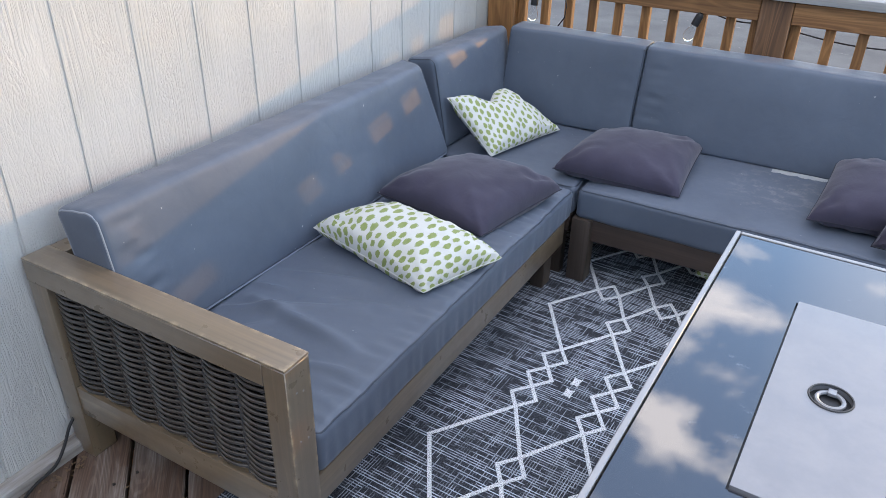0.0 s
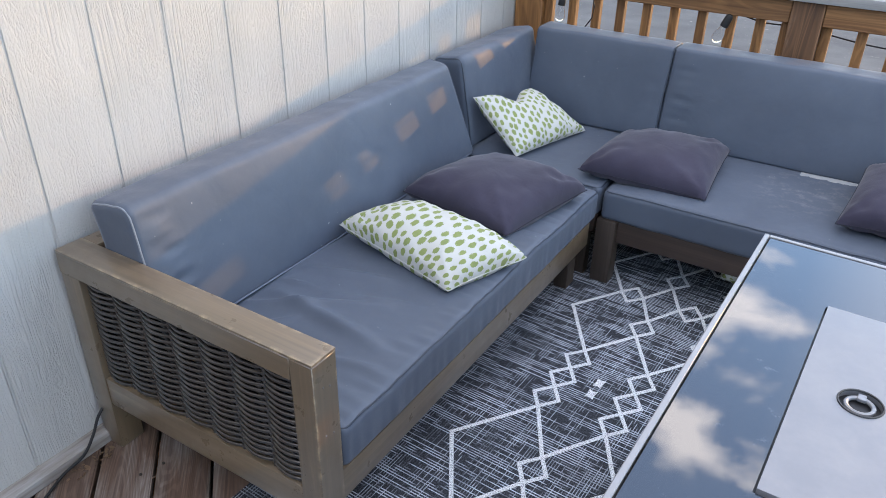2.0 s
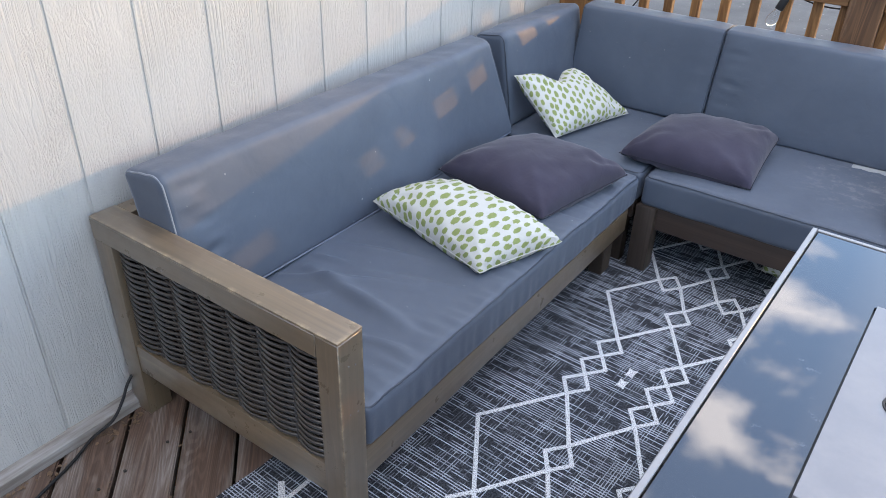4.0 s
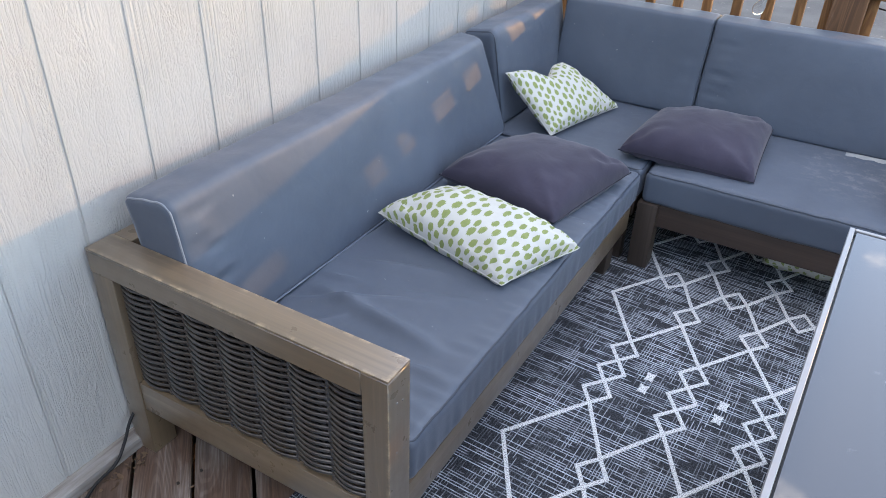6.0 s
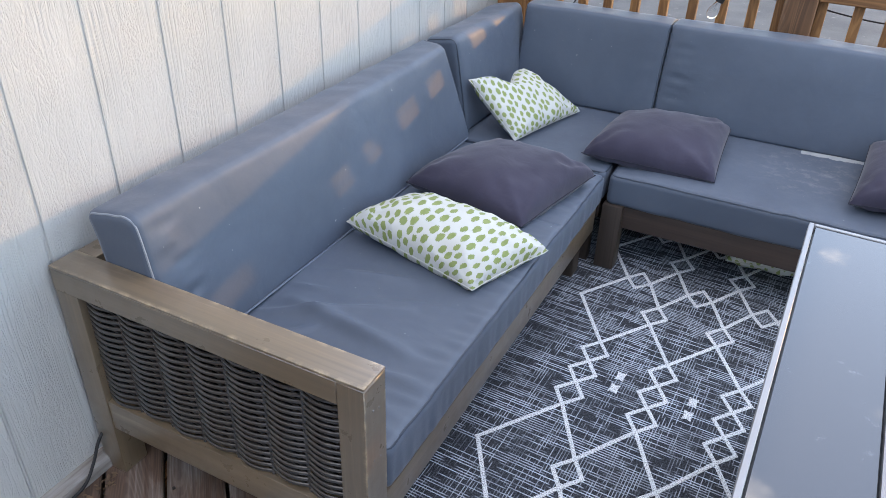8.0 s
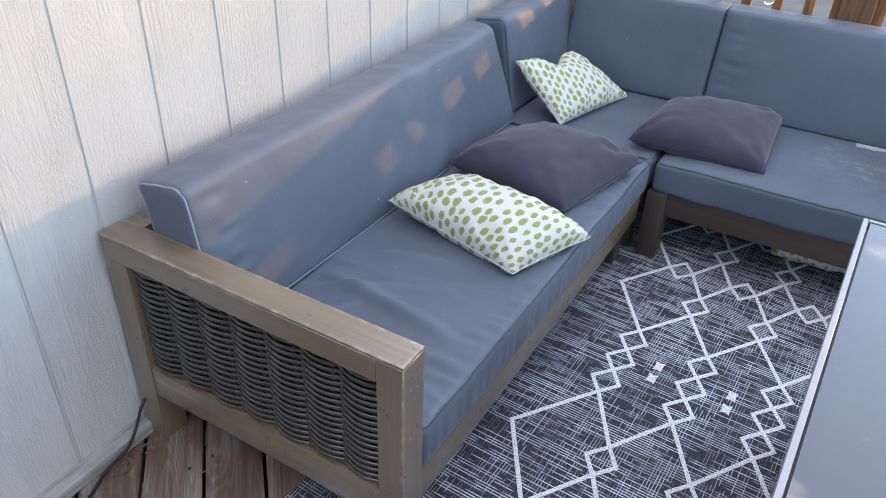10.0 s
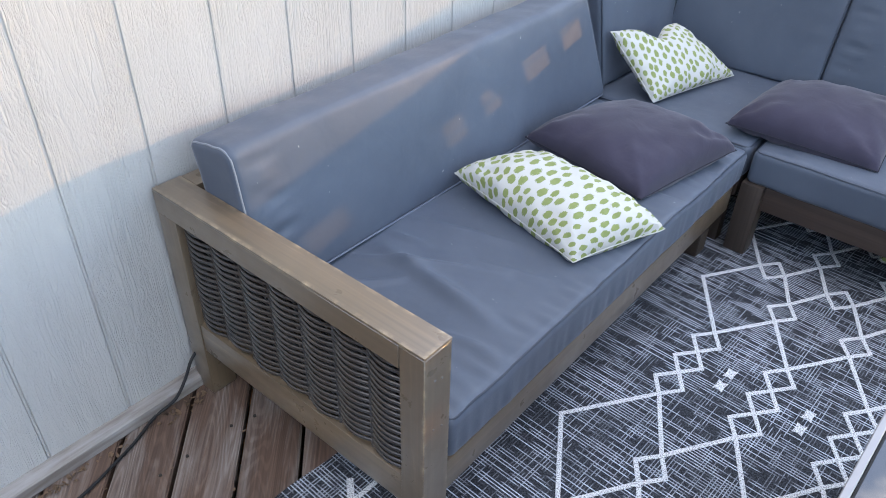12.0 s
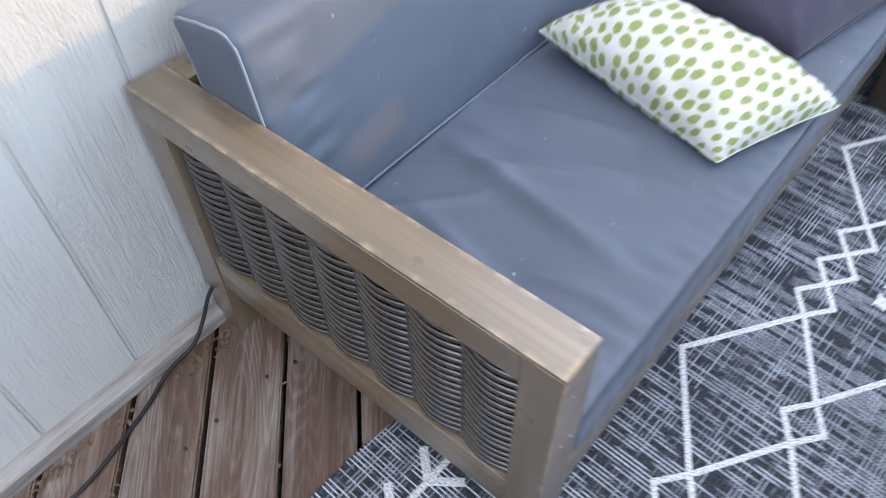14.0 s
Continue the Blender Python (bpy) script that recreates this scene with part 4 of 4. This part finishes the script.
def back_one_shape(p):
    """Leans back a little; its top falls off to the rear."""
    x, y, z = p
    k = (z - 0.38) / 0.36
    x -= (0.068 if y < 2.645 else 0.060) * k
    y -= (0.025 + 0.078 * max(0.0, min(1.0, (x + 1.56) / 0.13))) * max(0.0, k) * max(0.0, min(1.0, (y - 1.6) / 1.0)) ** 2 * (1.0 if y < 2.645 else 0.0)
    z -= 0.16 * max(0.0, (-1.46 - x)) * max(0.0, k)
    end = math.exp(-((y - 1.10) / 0.12) ** 2)
    topk = max(0.0, min(1.0, (z - 0.60) / 0.14))
    g = noise.noise(Vector((x * 6, y * 13, z * 9)))
    seam = math.exp(-((y - 1.185) / 0.04) ** 2)
    x += 0.010 * end * max(0.0, k) * max(0.0, min(1.0, (x + 1.55) / 0.10)) + 0.006 * seam * noise.noise(Vector((2, y * 9, z * 38))) + 0.004 * end * g + 0.0035 * noise.noise(Vector((1, y * 2.6, z * 3)))
    z += topk * (0.0035 * noise.noise(Vector((x * 9, y * 9, 2))) + 0.003 * end * noise.noise(Vector((x * 28, y * 10, 5))) + 0.0012 * noise.noise(Vector((x * 5, y * 22, 3))))
    return Vector((x, y, z))


def back_two_shape(p):
    x, y, z = p
    k = (z - 0.38) / 0.36
    y += 0.078 * k
    y += 0.004 * noise.noise(Vector((x * 2.6, 1, z * 3)))
    seam = math.exp(-((x + 0.73) / 0.04) ** 2) + 0.6 * math.exp(-((x + 0.85) / 0.03) ** 2)
    y += 0.0055 * seam * noise.noise(Vector((x * 9, 4, z * 42)))
    return Vector((x, y, z + 0.003 * noise.noise(Vector((x * 6, y * 6, 1))) * max(0.0, k)))


def build_cushions():
    blue = "blue-grey outdoor fabric"
    cushion("seat_cushion", -1.545, FRONT_X, 1.114, 2.600, 0.263, 0.384, "long " + blue + " seat cushion, creased and dusty, on the sofa", seat_one_shape, cuts=(96, 190, 10), piping=("top",), crown=0.006)
    cushion("seat_cushion", -1.545, -0.808, 2.612, 3.335, 0.264, 0.384, blue + " square seat cushion on the corner unit", seat_two_shape, cuts=(26, 26, 5), piping=("top",), crown=0.005)
    cushion("seat_cushion", -0.796, 0.985, 2.600, 3.345, 0.264, 0.384, blue + " seat cushion with pale dried marks, beside the railing", seat_two_shape, cuts=(70, 30, 5), piping=("top",), crown=0.006, material=CUSHION_STAINED)
    long_back = cushion("back_cushion", -1.490, -1.350, 1.108, 2.640, 0.387, 0.754, "long " + blue + " back cushion leaning on the siding", back_one_shape, r=0.018, cuts=(10, 140, 44), piping=("front_y", "back_y"), pale=("front_y",), axis="x", crown=0.010)
    foot = [back_one_shape(Vector((-1.3475, 1.13 + 0.02 * k, 0.396))) for k in range(75)]
    part("piping", tube(foot, 0.0028, 6), PIPING_FOOT, long_back)
    cushion("back_cushion", -1.512, -1.374, 2.652, 3.290, 0.388, 0.748, blue + " back cushion on the corner unit", back_one_shape, r=0.024, cuts=(8, 36, 24), piping=("front_y",), axis="x", crown=0.006)
    cushion("back_cushion", -1.400, -0.7945, 3.158, 3.290, 0.388, 0.758, blue + " back cushion in the corner", back_two_shape, r=0.014, cuts=(26, 6, 20), piping=("front_x", "back_x"), axis="y", crown=0.007)
    cushion("back_cushion", -0.7915, 0.99, 3.162, 3.294, 0.388, 0.760, "long " + blue + " back cushion against the railing", back_two_shape, r=0.014, cuts=(90, 8, 34), piping=("back_x",), axis="y", crown=0.008)


def build_pillows():
    dots = "white lumbar pillow with green brushed dots"
    pillow("throw_pillow", [(-1.345, 1.776, 0.442), (-0.897, 1.694, 0.402), (-0.785, 1.958, 0.418), (-1.235, 2.030, 0.430)], 0.140, DOTS, DOT_SEAM, dots + ", lying on the seat", 0.36, seed=1, folds=1.7)
    pillow("throw_pillow", [(-1.334, 2.106, 0.430), (-0.911, 2.068, 0.402), (-0.815, 2.490, 0.420), (-1.215, 2.500, 0.425)], 0.162, CHARCOAL, DARK_SEAM, "charcoal linen square pillow lying on the seat cushion", 0.34, seed=2)
    pillow("throw_pillow", [(-1.182, 2.664, 0.400), (-1.068, 3.080, 0.400), (-1.300, 3.005, 0.560), (-1.390, 2.672, 0.595)], 0.100, DOTS, DOT_SEAM, dots + ", leaning in the corner", 0.5, chop=0.055, seed=3, folds=1.6)
    pillow("throw_pillow", [(-0.916, 2.645, 0.420), (-0.454, 2.700, 0.395), (-0.474, 3.088, 0.445), (-0.885, 3.010, 0.430)], 0.150, CHARCOAL, DARK_SEAM, "charcoal linen square pillow lying flat near the corner", 0.34, seed=4)
    pillow("throw_pillow", [(-0.040, 2.700, 0.425), (0.390, 2.750, 0.425), (0.430, 3.170, 0.480), (-0.005, 3.110, 0.480)], 0.150, CHARCOAL, DARK_SEAM, "charcoal linen square pillow beside the dried marks", 0.34, seed=5)
    pillow("throw_pillow", [(0.160, 2.655, 0.405), (0.560, 2.640, 0.405), (0.600, 2.700, 0.560), (0.200, 2.720, 0.560)], 0.10, CHARCOAL, DARK_SEAM, "charcoal linen pillow leaning on another pillow", 0.3, seed=6)
    pillow("throw_pillow", [(-0.360, 2.790, 0.058), (0.090, 2.860, 0.056), (0.060, 3.120, 0.058), (-0.400, 3.060, 0.058)], 0.110, DOTS, DOT_SEAM, dots + " under the sofa", 0.42, seed=7)


# ---- rug ----
RUG_TURN = radians(-2.2)
RUG_O = Vector((-0.640, 1.990, 0))


def rug_point(u, v, z=0.0):
    c, s = math.cos(RUG_TURN), math.sin(RUG_TURN)
    x, y = RUG_O.x + u * c - v * s, RUG_O.y + u * s + v * c
    edge = math.exp(-(u + 0.49) / 0.05)
    lift = 0.006 * edge * max(0.0, noise.noise(Vector((0.4, v * 7, 0)))) + 0.0012 * noise.noise(Vector((u * 6, v * 6, 3)))
    return Vector((x, y, 0.0065 + z + lift))


def build_rug():
    rug = thing("area_rug", (-0.3, 1.8, 0.0), "dark flat-woven outdoor rug with a pale diamond pattern", "rug")
    bm = bmesh.new()
    u0, u1, v0, v1 = -0.490, 1.38, -1.75, 1.15
    nu, nv = 70, 120
    grid = {}
    for i in range(nu + 1):
        for j in range(nv + 1):
            f = i / nu
            v = v0 + (v1 - v0) * j / nv
            u = u0 + (u1 - u0) * f ** 1.3 + (0.010 * noise.noise(Vector((0, v * 5, 8))) if i == 0 else 0)
            grid[i, j] = bm.verts.new(rug_point(u, v))
    for i in range(nu):
        for j in range(nv):
            bm.faces.new((grid[i, j], grid[i + 1, j], grid[i + 1, j + 1], grid[i, j + 1]))
    rim = [e for e in bm.edges if e.is_boundary]
    ext = bmesh.ops.extrude_edge_only(bm, edges=rim)
    for g in ext["geom"]:
        if isinstance(g, bmesh.types.BMVert):
            g.co.z = max(0.0008, g.co.z - 0.0065)
    bmesh.ops.recalc_face_normals(bm, faces=bm.faces)
    part("weave", bm, RUG, rug)

    W = 0.0115

    def ribbon(bm, a, b, w=W):
        a, b = Vector(a), Vector(b)
        d = b - a
        n = max(1, int(d.length / 0.03))
        d.normalize()
        s = Vector((-d.y, d.x)) * w / 2
        prev = None
        for k in range(n + 1):
            p = a + (b - a) * k / n
            q = p + d * (w * 0.35 if k == n else -w * 0.35 if k == 0 else 0)
            jit = 0.0006 * noise.noise(Vector((q.x * 300, q.y * 300, 0)))
            ring = [bm.verts.new(rug_point(q.x + s.x * e, q.y + s.y * e, h) + Vector((jit, 0, 0))) for e, h in ((1.1, -0.0002), (0.9, 0.0016), (-0.9, 0.0016), (-1.1, -0.0002))]
            if prev:
                for m in range(3):
                    bm.faces.new((prev[m], prev[m + 1], ring[m + 1], ring[m]))
            prev = ring

    HW, HH = 0.042, 0.0555
    PU = 0.2205

    def diamond(bm, u, v, hw=HW, hh=HH):
        c = [(u, v - hh), (u + hw, v), (u, v + hh), (u - hw, v)]
        for a, b in zip(c, c[1:] + c[:1]):
            ribbon(bm, a, b)

    # rows of the pattern: place along the rug, half a column off or not, kind
    cols = 6
    rows = [(-1.614, False, "chain"), (-1.210, True, "one"), (-0.807, False, "chain"), (-0.404, True, "one"), (0.0, False, "chain"),
            (0.397, True, "one"), (0.585, False, "side"), (0.768, True, "one"), (0.955, False, "side")]
    rows = [q for q in rows if v0 + 0.05 < q[0] < v1 - 0.05]
    for v, half, sort in rows:
        for k in range(cols):
            u = (k + (0.5 if half else 0.0)) * PU
            bm = bmesh.new()
            for d in ((-1, 0, 1) if sort == "chain" else (0,)):
                diamond(bm, u, v + d * 2 * HH)
            part("diamond_chain" if sort == "chain" else "single_diamond", bm, YARN, rug, smooth=False)

    def joint(u, row, up, side):
        """Where a line to the next row (up: towards it) on that side meets a diamond."""
        v, half, sort = row
        if half and u < 0:
            return (-0.153, v - 0.004)
        if sort == "side":
            return (u + side * HW, v)
        h = 3 * HH if sort == "chain" else HH
        return (u, v + (h if up else -h))

    for a, b in zip(rows, rows[1:]):
        for k in range(-1, cols):
            bm = bmesh.new()
            u = (k + 0.5) * PU
            for full in (k, k + 1):
                if 0 <= full < cols:
                    w = full * PU
                    side = 1 if u > w else -1
                    if a[1]:
                        ribbon(bm, joint(u, a, True, -side), joint(w, b, False, side))
                    else:
                        ribbon(bm, joint(w, a, True, side), joint(u, b, False, -side))
            part("diamond_line", bm, YARN, rug, smooth=False)
    for k in range(cols - 1):
        for dv in (-0.0305, 0.0315):
            bm = bmesh.new()
            u, v = (k + 0.5) * PU, 0.006
            star = [(0.0135, 0.0200), (0.0, 0.0150), (-0.0135, 0.0200), (-0.0105, 0.0), (-0.0135, -0.0200), (0.0, -0.0150), (0.0135, -0.0200), (0.0105, 0.0)]
            hub = bm.verts.new(rug_point(u, v + dv, 0.0016))
            rim = [bm.verts.new(rug_point(u + a, v + dv + b, 0.0014)) for a, b in star]
            low = [bm.verts.new(rug_point(u + a * 1.05, v + dv + b * 1.05, -0.0002)) for a, b in star]
            for q in range(8):
                w = (q + 1) % 8
                bm.faces.new((hub, rim[q], rim[w]))
                bm.faces.new((rim[q], low[q], low[w], rim[w]))
            part("small_cross", bm, YARN, rug, smooth=False)
    # arrows along the border
    for k in range(-3, 2):
        v = -0.99 + 0.44 * k + 0.02
        if not (v0 + 0.1 < v < v1 - 0.3):
            continue
        bm = bmesh.new()
        u = -0.352
        ribbon(bm, (u, v - 0.13), (u, v + 0.15), 0.012)
        for dv in (0.0, -0.095):
            for s in (-1, 1):
                ribbon(bm, (u, v + dv), (u + s * 0.048, v + dv + 0.040), 0.016)
        part("arrow", bm, YARN, rug, smooth=False)


# ---- fire table ----
def build_table():
    t = thing("fire_table", (0.108, 1.455, 0.0), "dark glass-topped fire table with a grey metal rim and lid", "table")
    x0, x1, y0, y1, zt = -0.178, 0.394, 0.903, 2.007, 0.690
    w = 0.012
    part("rim", box(x0, x0 + w, y0, y1, zt - 0.030, zt, 0.0015), STEEL, t, "brushed metal edge strip")
    part("rim", box(x1 - w, x1, y0, y1, zt - 0.030, zt, 0.0015), STEEL, t)
    part("rim", box(x0 + w + 0.0003, x1 - w - 0.0003, y1 - w, y1, zt - 0.030, zt, 0.0015), STEEL, t)
    part("rim", box(x0 + w + 0.0003, x1 - w - 0.0003, y0, y0 + w, zt - 0.030, zt, 0.0015), STEEL, t)
    g = 0.0045
    lx0, lx1, ly0, ly1 = 0.0035, 0.2125, 1.158, 1.752
    a0, a1, b0, b1 = x0 + w + g, x1 - w - g, y0 + w + g, y1 - w - g
    bm = bmesh.new()
    for bx in ((a0, lx0, b0, b1), (lx1, a1, b0, b1), (lx0, lx1, b0, ly0), (lx0, lx1, ly1, b1)):
        box(bx[0], bx[1], bx[2], bx[3], zt - 0.010, zt - 0.002, 0, 1, bm)
    part("glass_top", bm, GLASS_TOP, t, "smoked glass top reflecting the sky", smooth=False)
    part("under_plate", box(a0 - 0.003, a1 + 0.003, b0 - 0.003, b1 + 0.003, zt - 0.030, zt - 0.0105, 0), BLACK_METAL, t)
    # lid with a recessed ring handle
    cx, cy, rr = 0.108, 1.457, 0.036
    bm = bmesh.new()
    m = 0.004
    ox0, ox1, oy0, oy1 = lx0 + m, lx1 - m, ly0 + m, ly1 - m
    z = zt + 0.005
    n = 48
    inner = [bm.verts.new((cx + rr * math.cos(2 * math.pi * k / n), cy + rr * math.sin(2 * math.pi * k / n), z)) for k in range(n)]

    def on_rect(k):
        a = 2 * math.pi * k / n
        dx, dy = math.cos(a), math.sin(a)
        s = min(((ox1 - cx) / dx if dx > 1e-9 else (ox0 - cx) / dx if dx < -1e-9 else 1e9), ((oy1 - cy) / dy if dy > 1e-9 else (oy0 - cy) / dy if dy < -1e-9 else 1e9))
        return cx + dx * s, cy + dy * s

    outer = [bm.verts.new((*on_rect(k), z)) for k in range(n)]
    for k in range(n):
        j = (k + 1) % n
        bm.faces.new((inner[k], outer[k], outer[j], inner[j]))
    low_i = [bm.verts.new((v.co.x, v.co.y, z - 0.012)) for v in inner]
    for k in range(n):
        j = (k + 1) % n
        bm.faces.new((inner[k], inner[j], low_i[j], low_i[k]))
    # fill the corners cut by the even angles
    for sx, sy in ((ox0, oy0), (ox1, oy0), (ox1, oy1), (ox0, oy1)):
        ang = math.atan2(sy - cy, sx - cx) % (2 * math.pi)
        k = int(ang / (2 * math.pi / n)) % n
        c = bm.verts.new((sx, sy, z))
        try:
            bm.faces.new((outer[k], c, outer[(k + 1) % n]))
        except ValueError:
            pass
    rim = [e for e in bm.edges if e.is_boundary and all(v.co.z > z - 0.001 for v in e.verts)]
    ext = bmesh.ops.extrude_edge_only(bm, edges=rim)
    for q in ext["geom"]:
        if isinstance(q, bmesh.types.BMVert):
            q.co.z -= 0.013
    bmesh.ops.recalc_face_normals(bm, faces=bm.faces)
    lid = part("lid", bm, LID, t, "satin grey metal burner lid", smooth=False)
    bm = bmesh.new()
    bmesh.ops.create_cone(bm, cap_ends=True, segments=32, radius1=rr * 1.03, radius2=rr * 1.03, depth=0.003)
    bmesh.ops.translate(bm, verts=bm.verts, vec=(cx, cy, z - 0.013))
    part("recess", bm, BLACK_METAL, lid)
    part("recess_edge", tube([(cx + rr * math.cos(a * math.pi / 20), cy + rr * math.sin(a * math.pi / 20), z + 0.0005) for a in range(40)], 0.002, 6, True), BLACK_METAL, lid)
    r2 = 0.022
    part("ring_handle", tube([(cx + r2 * math.cos(a * math.pi / 20), cy + r2 * math.sin(a * math.pi / 20), z - 0.006) for a in range(40)], 0.0042, 8, True), STEEL, lid, "steel ring handle")
    part("ring_tab", box(cx - 0.007, cx + 0.007, cy + 0.014, cy + 0.030, z - 0.008, z - 0.001, 0.001), STEEL, lid)
    part("sticker", box(0.186, 0.210, 1.628, 1.672, z + 0.0003, z + 0.0008, 0), STICKER, lid, "small white sticker")
    # body under the top
    part("skirt", box(x0 + 0.012, x1 - 0.012, y0 + 0.012, y1 - 0.012, zt - 0.075, zt - 0.0305, 0.002), BLACK_METAL, t)
    bx0, bx1, by0, by1 = x0 + 0.05, x1 - 0.05, y0 + 0.06, y1 - 0.06
    part("side_panel", box(bx0, bx0 + 0.012, by0, by1, 0.05, zt - 0.076, 0.002), BLACK_METAL, t)
    part("side_panel", box(bx1 - 0.012, bx1, by0, by1, 0.05, zt - 0.076, 0.002), BLACK_METAL, t)
    part("end_panel", box(bx0 + 0.0125, bx1 - 0.0125, by0, by0 + 0.012, 0.05, zt - 0.076, 0.002), BLACK_METAL, t)
    part("end_panel", box(bx0 + 0.0125, bx1 - 0.0125, by1 - 0.012, by1, 0.05, zt - 0.076, 0.002), BLACK_METAL, t)
    part("base", box(bx0 - 0.015, bx1 + 0.015, by0 - 0.015, by1 + 0.015, 0.010, 0.0495, 0.003), BLACK_METAL, t)
    t.rotation_euler.z = radians(-1.5)
    t.location.y = 1.400


# ---- small things on the deck ----
def build_cord():
    pts = [(-1.600, 1.120, 0.115), (-1.607, 1.060, 0.125), (-1.604, 1.020, 0.105), (-1.597, 0.985, 0.060), (-1.585, 0.940, 0.030), (-1.586, 0.875, 0.014), (-1.560, 0.800, 0.006), (-1.537, 0.727, 0.006), (-1.515, 0.642, 0.006), (-1.513, 0.575, 0.006), (-1.548, 0.510, 0.006), (-1.582, 0.425, 0.006), (-1.580, 0.300, 0.006), (-1.55, 0.10, 0.006)]
    fine = []
    P = [Vector(p) for p in pts]
    for i in range(1, len(P) - 2):
        for k in range(8):
            t = k / 8
            a, b, c, d = P[i - 1], P[i], P[i + 1], P[i + 2]
            fine.append(0.5 * (2 * b + (c - a) * t + (2 * a - 5 * b + 4 * c - d) * t * t + (3 * b - a - 3 * c + d) * t ** 3))
    ob = mesh("extension_cord", tube(fine, 0.0042, 8), RUBBER)
    tagged(ob, "black extension cord snaking along the base trim", "cord")


def build_litter():
    rng = random.Random(11)
    bm = bmesh.new()
    spots = [(-1.588 + abs(rng.gauss(0, 0.012)), rng.uniform(0.25, 1.02)) for _ in range(60)]
    spots += [(-1.590 + abs(rng.gauss(0, 0.008)), rng.gauss(0.60, 0.05)) for _ in range(26)]
    spots += [(-1.585 + abs(rng.gauss(0, 0.02)), rng.gauss(0.96, 0.04)) for _ in range(24)]
    for i in range(22):
        k = rng.choice((-3, -2, -1, 0))
        x = rng.uniform(-1.5, -1.15)
        spots.append((x, -0.60 + 0.2128 * (k + 1) - x + rng.uniform(-0.008, 0.008)))
    for x, y in spots:
        if y > 1.06 or y < 0.1 or x < -1.60:
            continue
        ln, wd = rng.uniform(0.002, 0.011), rng.uniform(0.0015, 0.0055)
        a = rng.uniform(0, 6.28)
        m = pose(x, y, 0.003, rng.uniform(-25, 25), rng.uniform(-25, 25), math.degrees(a))
        vs = [bm.verts.new(m @ Vector(p)) for p in ((-ln, 0, 0), (-ln * 0.3, -wd, 0.001), (ln * 0.5, -wd * 0.7, 0.0015), (ln, 0, 0), (ln * 0.4, wd, 0.001), (-ln * 0.4, wd * 0.8, 0.0015))]
        bm.faces.new(vs)
    bmesh.ops.solidify(bm, geom=bm.faces[:], thickness=0.0008)
    tagged(mesh("leaf_litter", bm, LEAF, False), "tan leaf bits caught along the trim and gaps", "leaf litter", kind="stuff")


build_sofa()
build_corner_unit()
build_sofa_two()
build_cushions()
build_pillows()
build_table()
build_string_lights()
build_cord()
build_litter()
build_railing()
build_rug()
build_wall()
build_light_block_wall()
build_deck()
